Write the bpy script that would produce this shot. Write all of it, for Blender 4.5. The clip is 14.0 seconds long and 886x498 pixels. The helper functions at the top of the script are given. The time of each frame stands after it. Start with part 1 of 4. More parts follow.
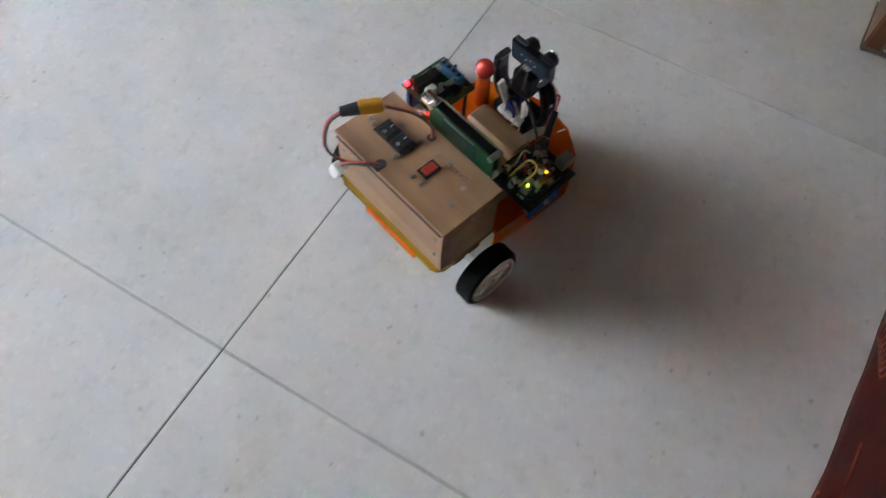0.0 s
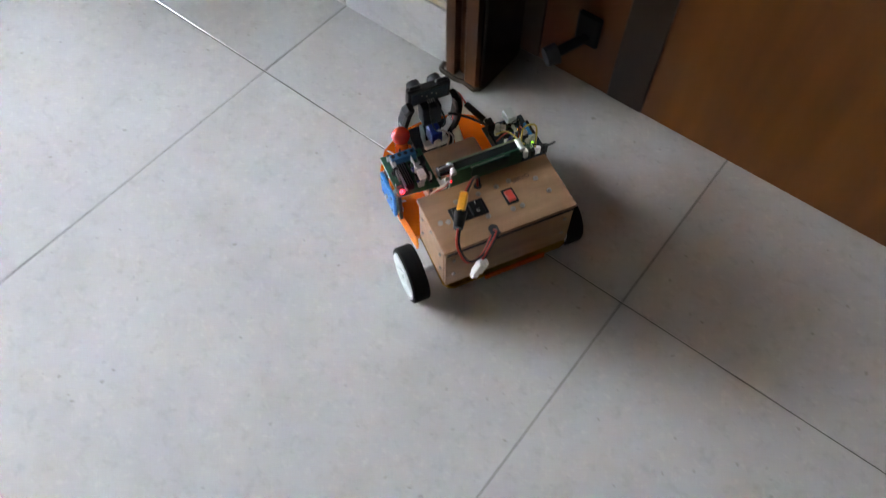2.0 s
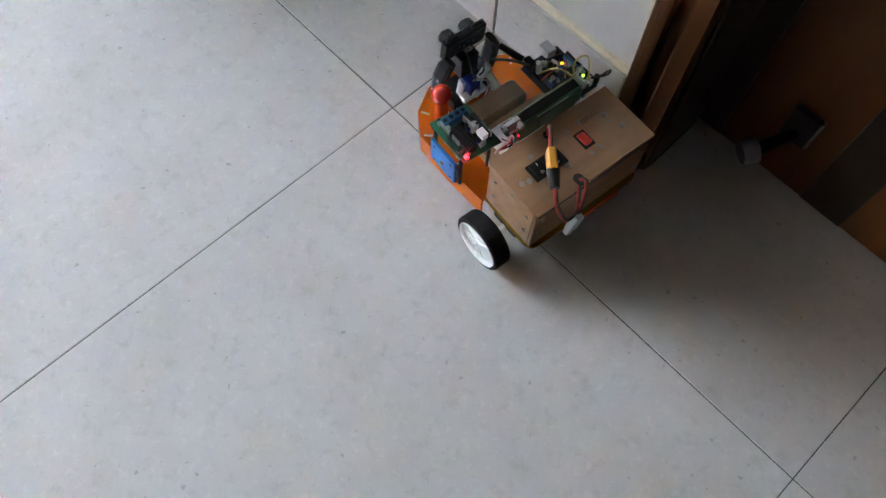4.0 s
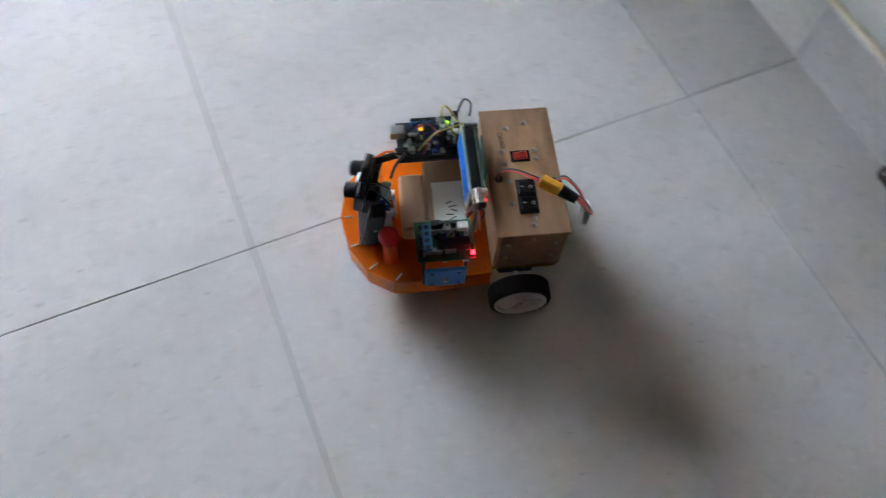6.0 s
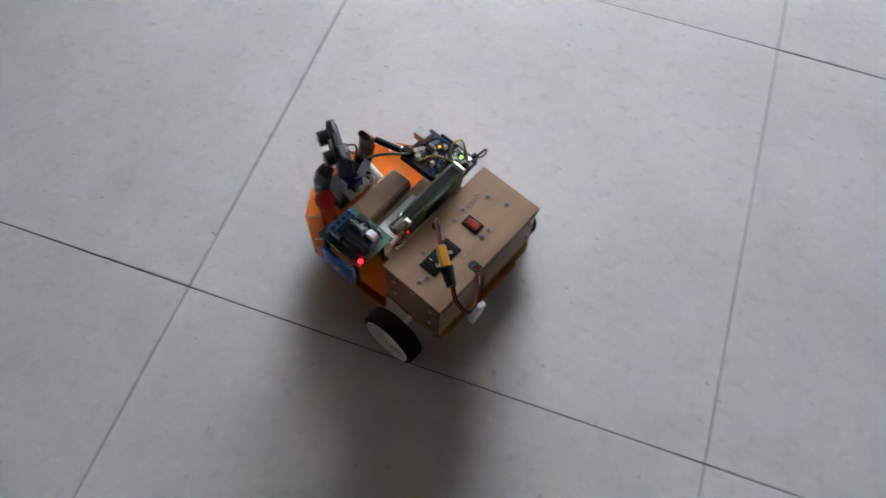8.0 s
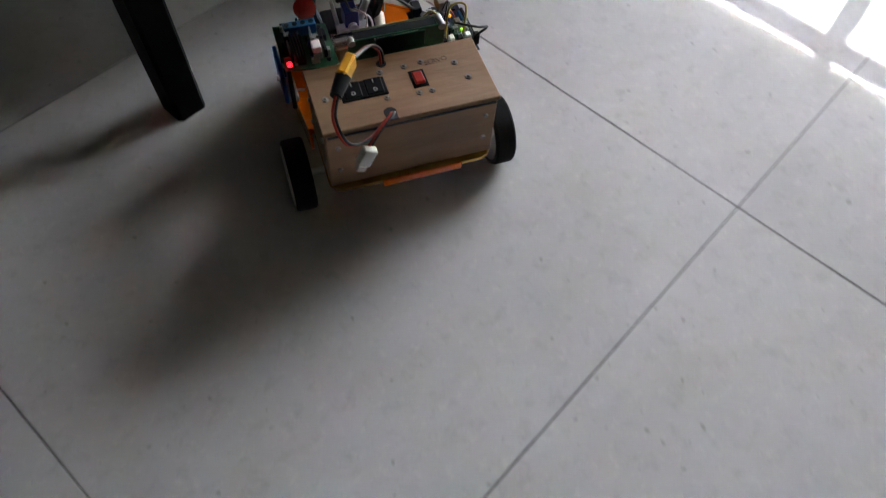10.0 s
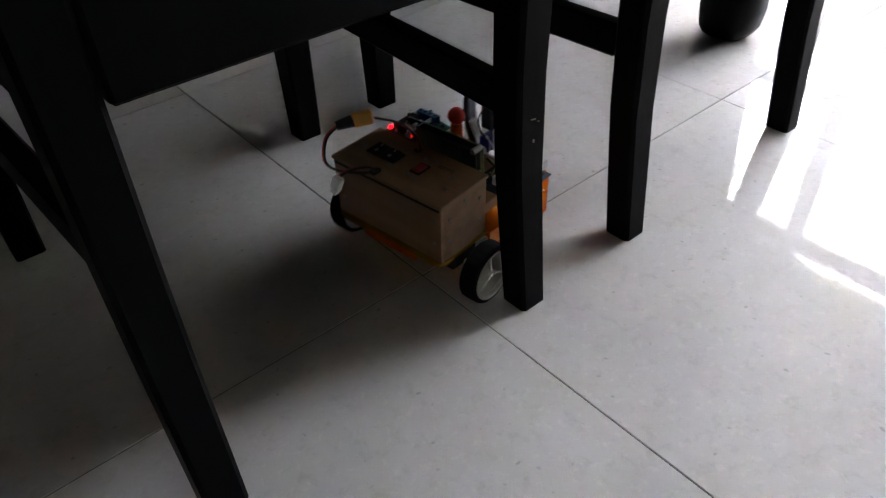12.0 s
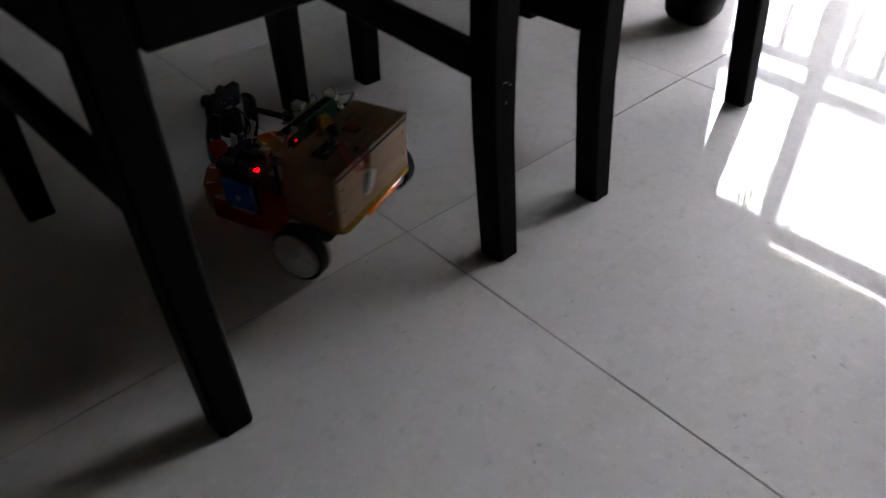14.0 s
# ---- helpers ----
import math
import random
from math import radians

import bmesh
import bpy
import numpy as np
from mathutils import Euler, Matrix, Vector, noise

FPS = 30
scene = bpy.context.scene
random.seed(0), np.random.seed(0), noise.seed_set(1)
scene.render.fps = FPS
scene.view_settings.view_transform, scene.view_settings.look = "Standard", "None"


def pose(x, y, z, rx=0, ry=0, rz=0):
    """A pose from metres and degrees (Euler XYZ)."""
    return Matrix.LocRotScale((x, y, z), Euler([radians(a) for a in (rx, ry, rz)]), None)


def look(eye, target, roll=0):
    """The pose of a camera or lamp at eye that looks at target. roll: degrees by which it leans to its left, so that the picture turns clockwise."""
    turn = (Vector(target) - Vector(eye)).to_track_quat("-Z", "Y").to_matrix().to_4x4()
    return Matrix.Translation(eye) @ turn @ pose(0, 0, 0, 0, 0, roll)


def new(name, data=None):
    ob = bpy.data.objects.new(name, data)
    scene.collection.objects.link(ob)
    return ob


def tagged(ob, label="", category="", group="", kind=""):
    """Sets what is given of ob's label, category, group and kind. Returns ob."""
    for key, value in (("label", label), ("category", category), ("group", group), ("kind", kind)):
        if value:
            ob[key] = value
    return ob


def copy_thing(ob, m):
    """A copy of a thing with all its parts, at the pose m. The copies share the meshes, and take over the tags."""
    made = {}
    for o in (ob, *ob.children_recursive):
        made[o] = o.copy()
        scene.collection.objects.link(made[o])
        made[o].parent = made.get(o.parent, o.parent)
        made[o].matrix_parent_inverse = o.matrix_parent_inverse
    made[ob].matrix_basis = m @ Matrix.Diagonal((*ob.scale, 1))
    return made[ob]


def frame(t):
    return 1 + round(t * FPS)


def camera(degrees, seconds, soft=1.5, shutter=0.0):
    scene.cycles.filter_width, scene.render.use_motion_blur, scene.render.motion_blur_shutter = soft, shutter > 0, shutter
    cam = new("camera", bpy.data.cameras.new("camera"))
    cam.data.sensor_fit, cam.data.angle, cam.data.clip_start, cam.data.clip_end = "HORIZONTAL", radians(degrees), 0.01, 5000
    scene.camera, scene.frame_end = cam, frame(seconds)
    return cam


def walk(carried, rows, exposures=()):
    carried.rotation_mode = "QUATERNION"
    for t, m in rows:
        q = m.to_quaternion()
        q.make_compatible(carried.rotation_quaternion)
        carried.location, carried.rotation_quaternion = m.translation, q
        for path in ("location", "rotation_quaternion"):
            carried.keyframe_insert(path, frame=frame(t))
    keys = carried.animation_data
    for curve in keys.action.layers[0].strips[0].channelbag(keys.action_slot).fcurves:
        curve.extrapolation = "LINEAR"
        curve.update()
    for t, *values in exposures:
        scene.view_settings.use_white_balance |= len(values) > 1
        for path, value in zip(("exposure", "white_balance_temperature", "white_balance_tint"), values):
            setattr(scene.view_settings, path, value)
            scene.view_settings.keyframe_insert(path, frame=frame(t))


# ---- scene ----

cam = camera(62.74, 14.0, soft=1.2, shutter=0.4)
PATH = [
    (0.0, (0.892, -0.728, 0.690), (0.730, -0.388, 0.0), 5.2),
    (0.4, (0.948, -0.616, 0.724), (0.749, -0.263, 0.0), 1.7),
    (0.5, (1.000, -0.585, 0.741), (0.777, -0.237, 0.0), -3.2),
    (0.7, (0.912, -0.524, 0.696), (0.801, -0.182, 0.0), 5.1),
    (1.0, (0.897, -0.475, 0.667), (0.847, -0.122, 0.0), 8.7),
    (1.2, (0.809, -0.431, 0.695), (0.797, -0.106, 0.0), 15.4),
    (1.5, (0.744, -0.426, 0.731), (0.670, -0.126, 0.0), 12.8),
    (2.0, (0.670, -0.434, 0.775), (0.388, -0.074, 0.0), 0.3),
    (2.5, (0.529, -0.356, 0.796), (0.270, -0.033, 0.0), -2.7),
    (3.0, (0.422, -0.314, 0.758), (0.182, -0.045, 0.0), -0.3),
    (5.5, (0.423, -0.397, 0.743), (0.165, -0.187, 0.0), 4.6),
    (6.0, (0.430, -0.565, 0.767), (0.086, -0.394, 0.0), 3.7),
    (6.5, (0.420, -0.715, 0.790), (0.022, -0.601, 0.0), 6.1),
    (7.0, (0.345, -0.708, 0.751), (0.016, -0.672, 0.0), 10.7),
    (7.5, (0.266, -0.742, 0.770), (-0.077, -0.769, 0.0), 8.3),
    (8.0, (0.224, -0.840, 0.777), (-0.145, -0.941, 0.0), 4.1),
    (8.5, (0.155, -0.926, 0.723), (-0.159, -1.056, 0.0), 2.7),
    (11.0, (-0.201, -1.279, 0.550), (-0.532, -1.681, 0.0), 0.7),
    (11.5, (-0.238, -1.316, 0.538), (-0.618, -1.820, 0.0), -1.9),
    (12.0, (-0.223, -1.312, 0.548), (-0.647, -1.819, 0.0), -1.8),
    (12.5, (-0.203, -1.295, 0.556), (-0.642, -1.757, 0.0), -2.8),
    (13.0, (-0.218, -1.259, 0.575), (-0.700, -1.764, 0.0), -4.1),
    (13.5, (-0.203, -1.241, 0.580), (-0.718, -1.778, 0.0), -4.4),
    (14.0, (-0.165, -1.245, 0.561), (-0.610, -1.745, 0.0), -0.9),
]
EXPOSURES = [(0.0, 8.0, 7150, 10), (0.5, 7.96, 7200, 11), (1.5, 8.18, 7200, 11), (2.5, 7.72, 7150, 10), (3.2, 7.66, 7150, 10), (5.5, 7.56, 6950, 8), (6.5, 7.19, 7100, 10), (8.5, 6.83, 7300, 10), (11.0, 6.25, 7600, 11), (12.0, 6.48, 7650, 12), (12.5, 6.33, 7650, 12), (13.0, 6.12, 7650, 12), (13.5, 5.85, 7700, 12), (14.0, 5.75, 7700, 13)]
walk(cam, [(t, look(eye, target, roll)) for t, eye, target, roll in PATH], EXPOSURES)

# ---- world and light: an overcast day outside the balcony door ----
world = bpy.data.worlds.new("overcast_sky")
scene.world = world
world.use_nodes = True
wn = world.node_tree
sky = wn.nodes.new("ShaderNodeTexSky")
sky.sky_type, sky.sun_disc = "NISHITA", False
sky.sun_elevation, sky.sun_rotation = radians(74), radians(-90)
sky.air_density, sky.dust_density = 1.0, 5.0
wn.links.new(sky.outputs[0], wn.nodes["Background"].inputs[0])
wn.nodes["Background"].inputs[1].default_value = 0.15
sun = new("sun", bpy.data.lights.new("sun", "SUN"))
sun.data.energy, sun.data.angle, sun.data.color = 0.5, radians(15), (1.0, 0.97, 0.92)
sun.matrix_world = look((-2.45, 0.0, 8.5), (0, 0, 0))


# ---- materials ----
def mat(name, colour, rough=0.5, metal=0.0, var=0.12, scale=30.0, bump=0.0, bump_scale=120.0, coat=0.0, stretch=(1, 1, 1), second=None, spec=0.5):
    """A surface with colour variation at two scales, worn gloss and fine relief."""
    m = bpy.data.materials.new(name)
    m.use_nodes = True
    nt = m.node_tree
    b = nt.nodes["Principled BSDF"]
    b.inputs["Metallic"].default_value = metal
    b.inputs["Coat Weight"].default_value = coat
    b.inputs["Specular IOR Level"].default_value = spec
    tc = nt.nodes.new("ShaderNodeTexCoord")
    mp = nt.nodes.new("ShaderNodeMapping")
    mp.inputs["Scale"].default_value = stretch
    nt.links.new(tc.outputs["Object"], mp.inputs[0])
    n1 = nt.nodes.new("ShaderNodeTexNoise")
    n1.inputs["Scale"].default_value, n1.inputs["Detail"].default_value = scale, 6
    n2 = nt.nodes.new("ShaderNodeTexNoise")
    n2.inputs["Scale"].default_value, n2.inputs["Detail"].default_value = scale * 0.17, 3
    for n in (n1, n2):
        nt.links.new(mp.outputs[0], n.inputs["Vector"])
    add = nt.nodes.new("ShaderNodeMath")
    add.operation = "ADD"
    nt.links.new(n1.outputs["Fac"], add.inputs[0])
    nt.links.new(n2.outputs["Fac"], add.inputs[1])
    rmp = nt.nodes.new("ShaderNodeMapRange")
    rmp.inputs["From Min"].default_value, rmp.inputs["From Max"].default_value = 0.7, 1.3
    nt.links.new(add.outputs[0], rmp.inputs["Value"])
    mix = nt.nodes.new("ShaderNodeMix")
    mix.data_type = "RGBA"
    lo = second or tuple(c * (1 - var) for c in colour)
    hi = colour if second else tuple(min(1, c * (1 + var)) for c in colour)
    mix.inputs["A"].default_value = (*lo, 1)
    mix.inputs["B"].default_value = (*hi, 1)
    nt.links.new(rmp.outputs[0], mix.inputs["Factor"])
    nt.links.new(mix.outputs["Result"], b.inputs["Base Color"])
    rr = nt.nodes.new("ShaderNodeMapRange")
    rr.inputs["To Min"].default_value, rr.inputs["To Max"].default_value = max(0.02, rough * 0.8), min(1, rough * 1.2)
    nt.links.new(n2.outputs["Fac"], rr.inputs["Value"])
    nt.links.new(rr.outputs[0], b.inputs["Roughness"])
    if bump:
        n3 = nt.nodes.new("ShaderNodeTexNoise")
        n3.inputs["Scale"].default_value, n3.inputs["Detail"].default_value = bump_scale, 4
        nt.links.new(mp.outputs[0], n3.inputs["Vector"])
        bm_ = nt.nodes.new("ShaderNodeBump")
        bm_.inputs["Strength"].default_value, bm_.inputs["Distance"].default_value = bump, 0.002
        nt.links.new(n3.outputs["Fac"], bm_.inputs["Height"])
        nt.links.new(bm_.outputs[0], b.inputs["Normal"])
    return m


def glow(name, colour, strength):
    m = bpy.data.materials.new(name)
    m.use_nodes = True
    b = m.node_tree.nodes["Principled BSDF"]
    b.inputs["Base Color"].default_value = (*colour, 1)
    b.inputs["Emission Color"].default_value = (*colour, 1)
    b.inputs["Emission Strength"].default_value = strength
    return m


def tile_material():
    """Polished grey-cream vitrified tile: pale chips, grey clouds, a few dark specks, a hard polish over a hazier body."""
    m = mat("polished_tile", (0.50, 0.49, 0.475), 0.35, 0, 0.035, 22, coat=0.9, spec=0.02)
    nt = m.node_tree
    b = nt.nodes["Principled BSDF"]
    b.inputs["Coat Roughness"].default_value = 0.03
    base = b.inputs["Base Color"].links[0].from_socket
    geo = nt.nodes.new("ShaderNodeNewGeometry")
    nt.links.new(geo.outputs["Position"], next(n for n in nt.nodes if n.type == "MAPPING").inputs[0])

    def layer(under, noise_scale, detail, rough, distort, lo, hi, tint):
        n = nt.nodes.new("ShaderNodeTexNoise")
        for key, v in (("Scale", noise_scale), ("Detail", detail), ("Roughness", rough), ("Distortion", distort)):
            n.inputs[key].default_value = v
        nt.links.new(geo.outputs["Position"], n.inputs["Vector"])
        r = nt.nodes.new("ShaderNodeMapRange")
        r.inputs["From Min"].default_value, r.inputs["From Max"].default_value = lo, hi
        nt.links.new(n.outputs["Fac"], r.inputs["Value"])
        x = nt.nodes.new("ShaderNodeMix")
        x.data_type, x.blend_type = "RGBA", "MULTIPLY"
        x.inputs["B"].default_value = (*tint, 1)
        nt.links.new(r.outputs[0], x.inputs["Factor"])
        nt.links.new(under, x.inputs["A"])
        return x.outputs["Result"]

    base = layer(base, 55, 6, 0.68, 0.25, 0.53, 0.72, (0.87, 0.862, 0.845))
    base = layer(base, 90, 5, 0.7, 0.2, 0.55, 0.66, (1.09, 1.085, 1.06))
    base = layer(base, 11, 4, 0.6, 0.4, 0.50, 0.70, (0.95, 0.94, 0.915))
    base = layer(base, 5, 3, 0.5, 0.3, 0.45, 0.70, (0.93, 0.93, 0.925))
    base = layer(base, 120, 0, 0.5, 0.3, 0.79, 0.86, (0.74, 0.73, 0.71))
    info = nt.nodes.new("ShaderNodeObjectInfo")
    rng = nt.nodes.new("ShaderNodeMapRange")
    rng.inputs["To Min"].default_value, rng.inputs["To Max"].default_value = 0.97, 1.03
    nt.links.new(info.outputs["Random"], rng.inputs["Value"])
    hsv = nt.nodes.new("ShaderNodeHueSaturation")
    nt.links.new(rng.outputs[0], hsv.inputs["Value"])
    nt.links.new(base, hsv.inputs["Color"])
    nt.links.new(hsv.outputs[0], b.inputs["Base Color"])
    return m


M_TILE = tile_material()
M_GROUT = mat("grout", (0.20, 0.19, 0.175), 0.9, 0, 0.35, 7, second=(0.022, 0.020, 0.018))
M_WALL = mat("white_wall_paint", (0.54, 0.53, 0.515), 0.75, 0, 0.03, 8, 0.15, 90)
# near black for the unseen walls, so that little light bounces back
M_WALL_FAR = mat("low_bounce_wall", (0.07, 0.069, 0.068), 0.8, 0, 0.05, 8, 0.15, 90)
# the unseen ceiling is darkened to hold down light bounced onto the floor
M_CEIL = mat("dim_ceiling", (0.14, 0.14, 0.139), 0.8, 0, 0.05, 8, 0.15, 90)
M_CREAM = mat("cream_edge_putty", (0.62, 0.55, 0.42), 0.8, 0, 0.15, 40, 0.2)
M_DOOR = mat("door_veneer", (0.205, 0.071, 0.016), 0.38, 0, 0.3, 9, 0.08, 60, stretch=(3.0, 3.0, 0.35), second=(0.115, 0.037, 0.009), spec=0.3)
M_DOOR_DARK = mat("dark_veneer_and_shade", (0.035, 0.018, 0.010), 0.4, 0, 0.3, 12, 0.08, 60, stretch=(3, 3, 0.35))
M_JAMB = mat("jamb_varnished_wood", (0.100, 0.037, 0.012), 0.4, 0, 0.3, 12, 0.15, 80, stretch=(4, 4, 0.4), second=(0.045, 0.016, 0.007), spec=0.2)
M_CHAIR = mat("black_stained_wood", (0.0040, 0.0044, 0.0047), 0.55, 0, 0.3, 25, 0.12, 140, stretch=(1, 1, 0.3), spec=0.04)
M_SCUFF = mat("bare_scuffed_wood", (0.16, 0.14, 0.11), 0.8)
M_SEAT = mat("black_leatherette", (0.004, 0.004, 0.0042), 0.6, 0, 0.2, 60, 0.3, 300, spec=0.05)
M_CLOTH = mat("maroon_satin", (0.044, 0.0042, 0.0026), 0.65, 0, 0.25, 60, 0.35, 700, second=(0.020, 0.0023, 0.0015), spec=0.08)
M_THREAD = mat("red_embroidery_thread", (0.17, 0.032, 0.020), 0.55, 0, 0.2, 200, spec=0.2)
M_ALU = mat("grey_window_frame", (0.20, 0.20, 0.20), 0.5, 0.2, 0.1, 20)
M_RAIL = mat("dark_railing_paint", (0.10, 0.10, 0.10), 0.5, 0, 0.1, 20)
M_CONC = mat("balcony_concrete", (0.20, 0.20, 0.19), 0.85, 0, 0.15, 12, 0.3)
M_LEAF = mat("palm_leaf", (0.06, 0.10, 0.03), 0.5, 0, 0.3, 20)
M_PLY = mat("plywood", (0.405, 0.240, 0.132), 0.5, 0, 0.2, 22, 0.3, 70, stretch=(0.5, 2.4, 2.4), second=(0.250, 0.140, 0.073))
M_ORANGE = mat("orange_acrylic", (0.66, 0.125, 0.006), 0.18, 0, 0.08, 40, coat=0.3)
M_YELLOW_AC = mat("yellow_acrylic_edge", (0.30, 0.17, 0.02), 0.25, 0, 0.08, 40, coat=0.2)
M_RUBBER = mat("black_rubber", (0.010, 0.010, 0.010), 0.8, 0, 0.2, 80, 0.3, 300, spec=0.15)
M_RUBGREY = mat("grey_rubber", (0.045, 0.045, 0.048), 0.6, 0, 0.15, 60)
M_WHITE_PL = mat("white_plastic", (0.78, 0.78, 0.77), 0.4, 0, 0.06, 50)
M_BLACK_PL = mat("black_plastic", (0.008, 0.008, 0.009), 0.5, 0, 0.2, 60, spec=0.25)
M_BLACK_GLOSS = mat("glossy_black_plastic", (0.006, 0.006, 0.007), 0.38, 0, 0.15, 60, spec=0.3)
M_GREEN = mat("green_circuit_board", (0.010, 0.080, 0.036), 0.35, 0, 0.35, 160, coat=0.2)
M_DKGREEN = mat("dark_green_circuit_board", (0.010, 0.055, 0.036), 0.35, 0, 0.3, 120, coat=0.2)
M_PCB_EDGE = mat("pale_board_edge", (0.22, 0.26, 0.15), 0.45, 0, 0.2, 120)
M_BLUEPCB = mat("dark_blue_circuit_board", (0.007, 0.020, 0.038), 0.35, 0, 0.3, 120, coat=0.2)
M_TEAL = mat("teal_plastic", (0.010, 0.085, 0.19), 0.4, 0, 0.12, 60)
M_MORTAR = mat("dirty_mortar", (0.045, 0.038, 0.030), 0.95, 0, 0.4, 90, 0.5, 250, second=(0.07, 0.06, 0.05))
M_BLUE = mat("blue_plastic", (0.010, 0.18, 0.52), 0.4, 0, 0.12, 60)
M_DKBLUE = mat("dark_blue_plastic", (0.012, 0.03, 0.20), 0.35, 0, 0.12, 60)
M_LCD = mat("blue_display_glass", (0.018, 0.14, 0.58), 0.1, 0, 0.1, 50)
M_SILVER = mat("nickel_steel", (0.46, 0.46, 0.45), 0.30, 1.0, 0.1, 80)
M_BOLT = mat("dull_steel_bolt", (0.30, 0.275, 0.25), 0.40, 1.0, 0.15, 80)
M_CHROME = mat("polished_steel", (0.85, 0.85, 0.84), 0.16, 1.0, 0.05, 80)
M_CHIP = mat("grey_component", (0.35, 0.36, 0.36), 0.4, 0, 0.15, 80)
M_RED_PL = mat("red_plastic", (0.62, 0.03, 0.012), 0.2, 0, 0.1, 60, coat=0.4)
M_LAMPSTEM = mat("orange_red_plastic", (0.66, 0.075, 0.010), 0.2, 0, 0.15, 60, coat=0.4)
M_REDWIRE = mat("red_wire_sheath", (0.42, 0.03, 0.015), 0.4, 0, 0.1, 60)
M_BLACKWIRE = mat("black_wire_sheath", (0.012, 0.012, 0.012), 0.45, 0, 0.1, 60)
M_YELWIRE = mat("yellow_wire_sheath", (0.42, 0.34, 0.08), 0.45, 0, 0.1, 60)
M_WHITEWIRE = mat("pale_wire_sheath", (0.62, 0.50, 0.42), 0.45, 0, 0.1, 60)
M_AMBER = mat("amber_connector", (0.80, 0.36, 0.02), 0.35, 0, 0.06, 60)
M_CLEAR = mat("milky_connector", (0.75, 0.75, 0.73), 0.3, 0, 0.05, 60)
M_PAPER = mat("white_paper", (0.72, 0.71, 0.68), 0.8, 0, 0.05, 30)
M_INK = mat("black_ink", (0.02, 0.02, 0.025), 0.7)
M_PEN = mat("faded_pen", (0.09, 0.06, 0.045), 0.7)
M_GLUE = mat("glue_stick_white", (0.70, 0.66, 0.55), 0.4, 0, 0.08, 40)
G_RED = glow("red_led", (1.0, 0.004, 0.008), 0.35)
G_REDDIM = glow("red_led_small", (1.0, 0.004, 0.006), 0.02)
G_ORANGE = glow("orange_led", (1.0, 0.42, 0.01), 0.022)
G_GREEN = glow("green_led", (0.35, 1.0, 0.05), 0.022)
G_SWITCH = mat("red_rocker_plastic", (0.50, 0.03, 0.02), 0.3, 0, 0.1, 60)


# ---- mesh helpers ----
def box(bm, centre, size, bevel=0.0, turn=None, seg=1):
    m = Matrix.Translation(centre) @ (turn.to_4x4() if turn else Matrix()) @ Matrix.Diagonal((*size, 1))
    vs = bmesh.ops.create_cube(bm, size=1, matrix=m)["verts"]
    if bevel:
        es = {e for v in vs for e in v.link_edges}
        bmesh.ops.bevel(bm, geom=list(es), offset=bevel, segments=seg, affect="EDGES", profile=0.7)
    return bm


def cyl(bm, a, b, r0, r1=None, seg=20):
    a, b = Vector(a), Vector(b)
    q = (b - a).to_track_quat("Z", "Y").to_matrix().to_4x4()
    bmesh.ops.create_cone(bm, cap_ends=True, segments=seg, radius1=r0, radius2=r0 if r1 is None else r1, depth=(b - a).length,
                          matrix=Matrix.Translation((a + b) / 2) @ q)
    return bm


def ball(bm, centre, r, scale=(1, 1, 1), seg=14):
    bmesh.ops.create_uvsphere(bm, u_segments=seg, v_segments=max(6, seg // 2), radius=r, matrix=Matrix.Translation(centre) @ Matrix.Diagonal((*scale, 1)))
    return bm


def tube(bm, pts, r, seg=8, steps=6):
    """A round wire through the points, smoothed."""
    P = [Vector(p) for p in pts]
    out = []
    for i in range(len(P) - 1):
        p0, p1, p2, p3 = P[max(i - 1, 0)], P[i], P[i + 1], P[min(i + 2, len(P) - 1)]
        for k in range(steps):
            s = k / steps
            out.append(0.5 * ((2 * p1) + (p2 - p0) * s + (2 * p0 - 5 * p1 + 4 * p2 - p3) * s * s + (3 * p1 - p0 - 3 * p2 + p3) * s ** 3))
    out.append(P[-1])
    rings, up = [], Vector((0.31, 0.17, 0.93)).normalized()
    for i, p in enumerate(out):
        d = (out[min(i + 1, len(out) - 1)] - out[max(i - 1, 0)]).normalized()
        u = d.cross(up)
        u = (u if u.length > 0.05 else d.cross(Vector((1, 0, 0)))).normalized()
        w = d.cross(u)
        rings.append([bm.verts.new(p + r * (math.cos(a) * u + math.sin(a) * w)) for a in (2 * math.pi * k / seg for k in range(seg))])
    for a, b in zip(rings, rings[1:]):
        for k in range(seg):
            bm.faces.new((a[k], a[(k + 1) % seg], b[(k + 1) % seg], b[k]))
    bm.faces.new(rings[0][::-1])
    bm.faces.new(rings[-1])
    return bm


def prism(bm, outline, z0, z1):
    """A plate of the outline, from z0 to z1."""
    lo = [bm.verts.new((x, y, z0)) for x, y in outline]
    hi = [bm.verts.new((x, y, z1)) for x, y in outline]
    n = len(outline)
    bm.faces.new(lo[::-1])
    bm.faces.new(hi)
    for i in range(n):
        bm.faces.new((lo[i], lo[(i + 1) % n], hi[(i + 1) % n], hi[i]))
    return bm


def loft(bm, sections):
    """Skin through rings of equal count."""
    rings = [[bm.verts.new(p) for p in s] for s in sections]
    n = len(rings[0])
    for a, b in zip(rings, rings[1:]):
        for k in range(n):
            bm.faces.new((a[k], a[(k + 1) % n], b[(k + 1) % n], b[k]))
    bm.faces.new(rings[0][::-1])
    bm.faces.new(rings[-1])
    return bm


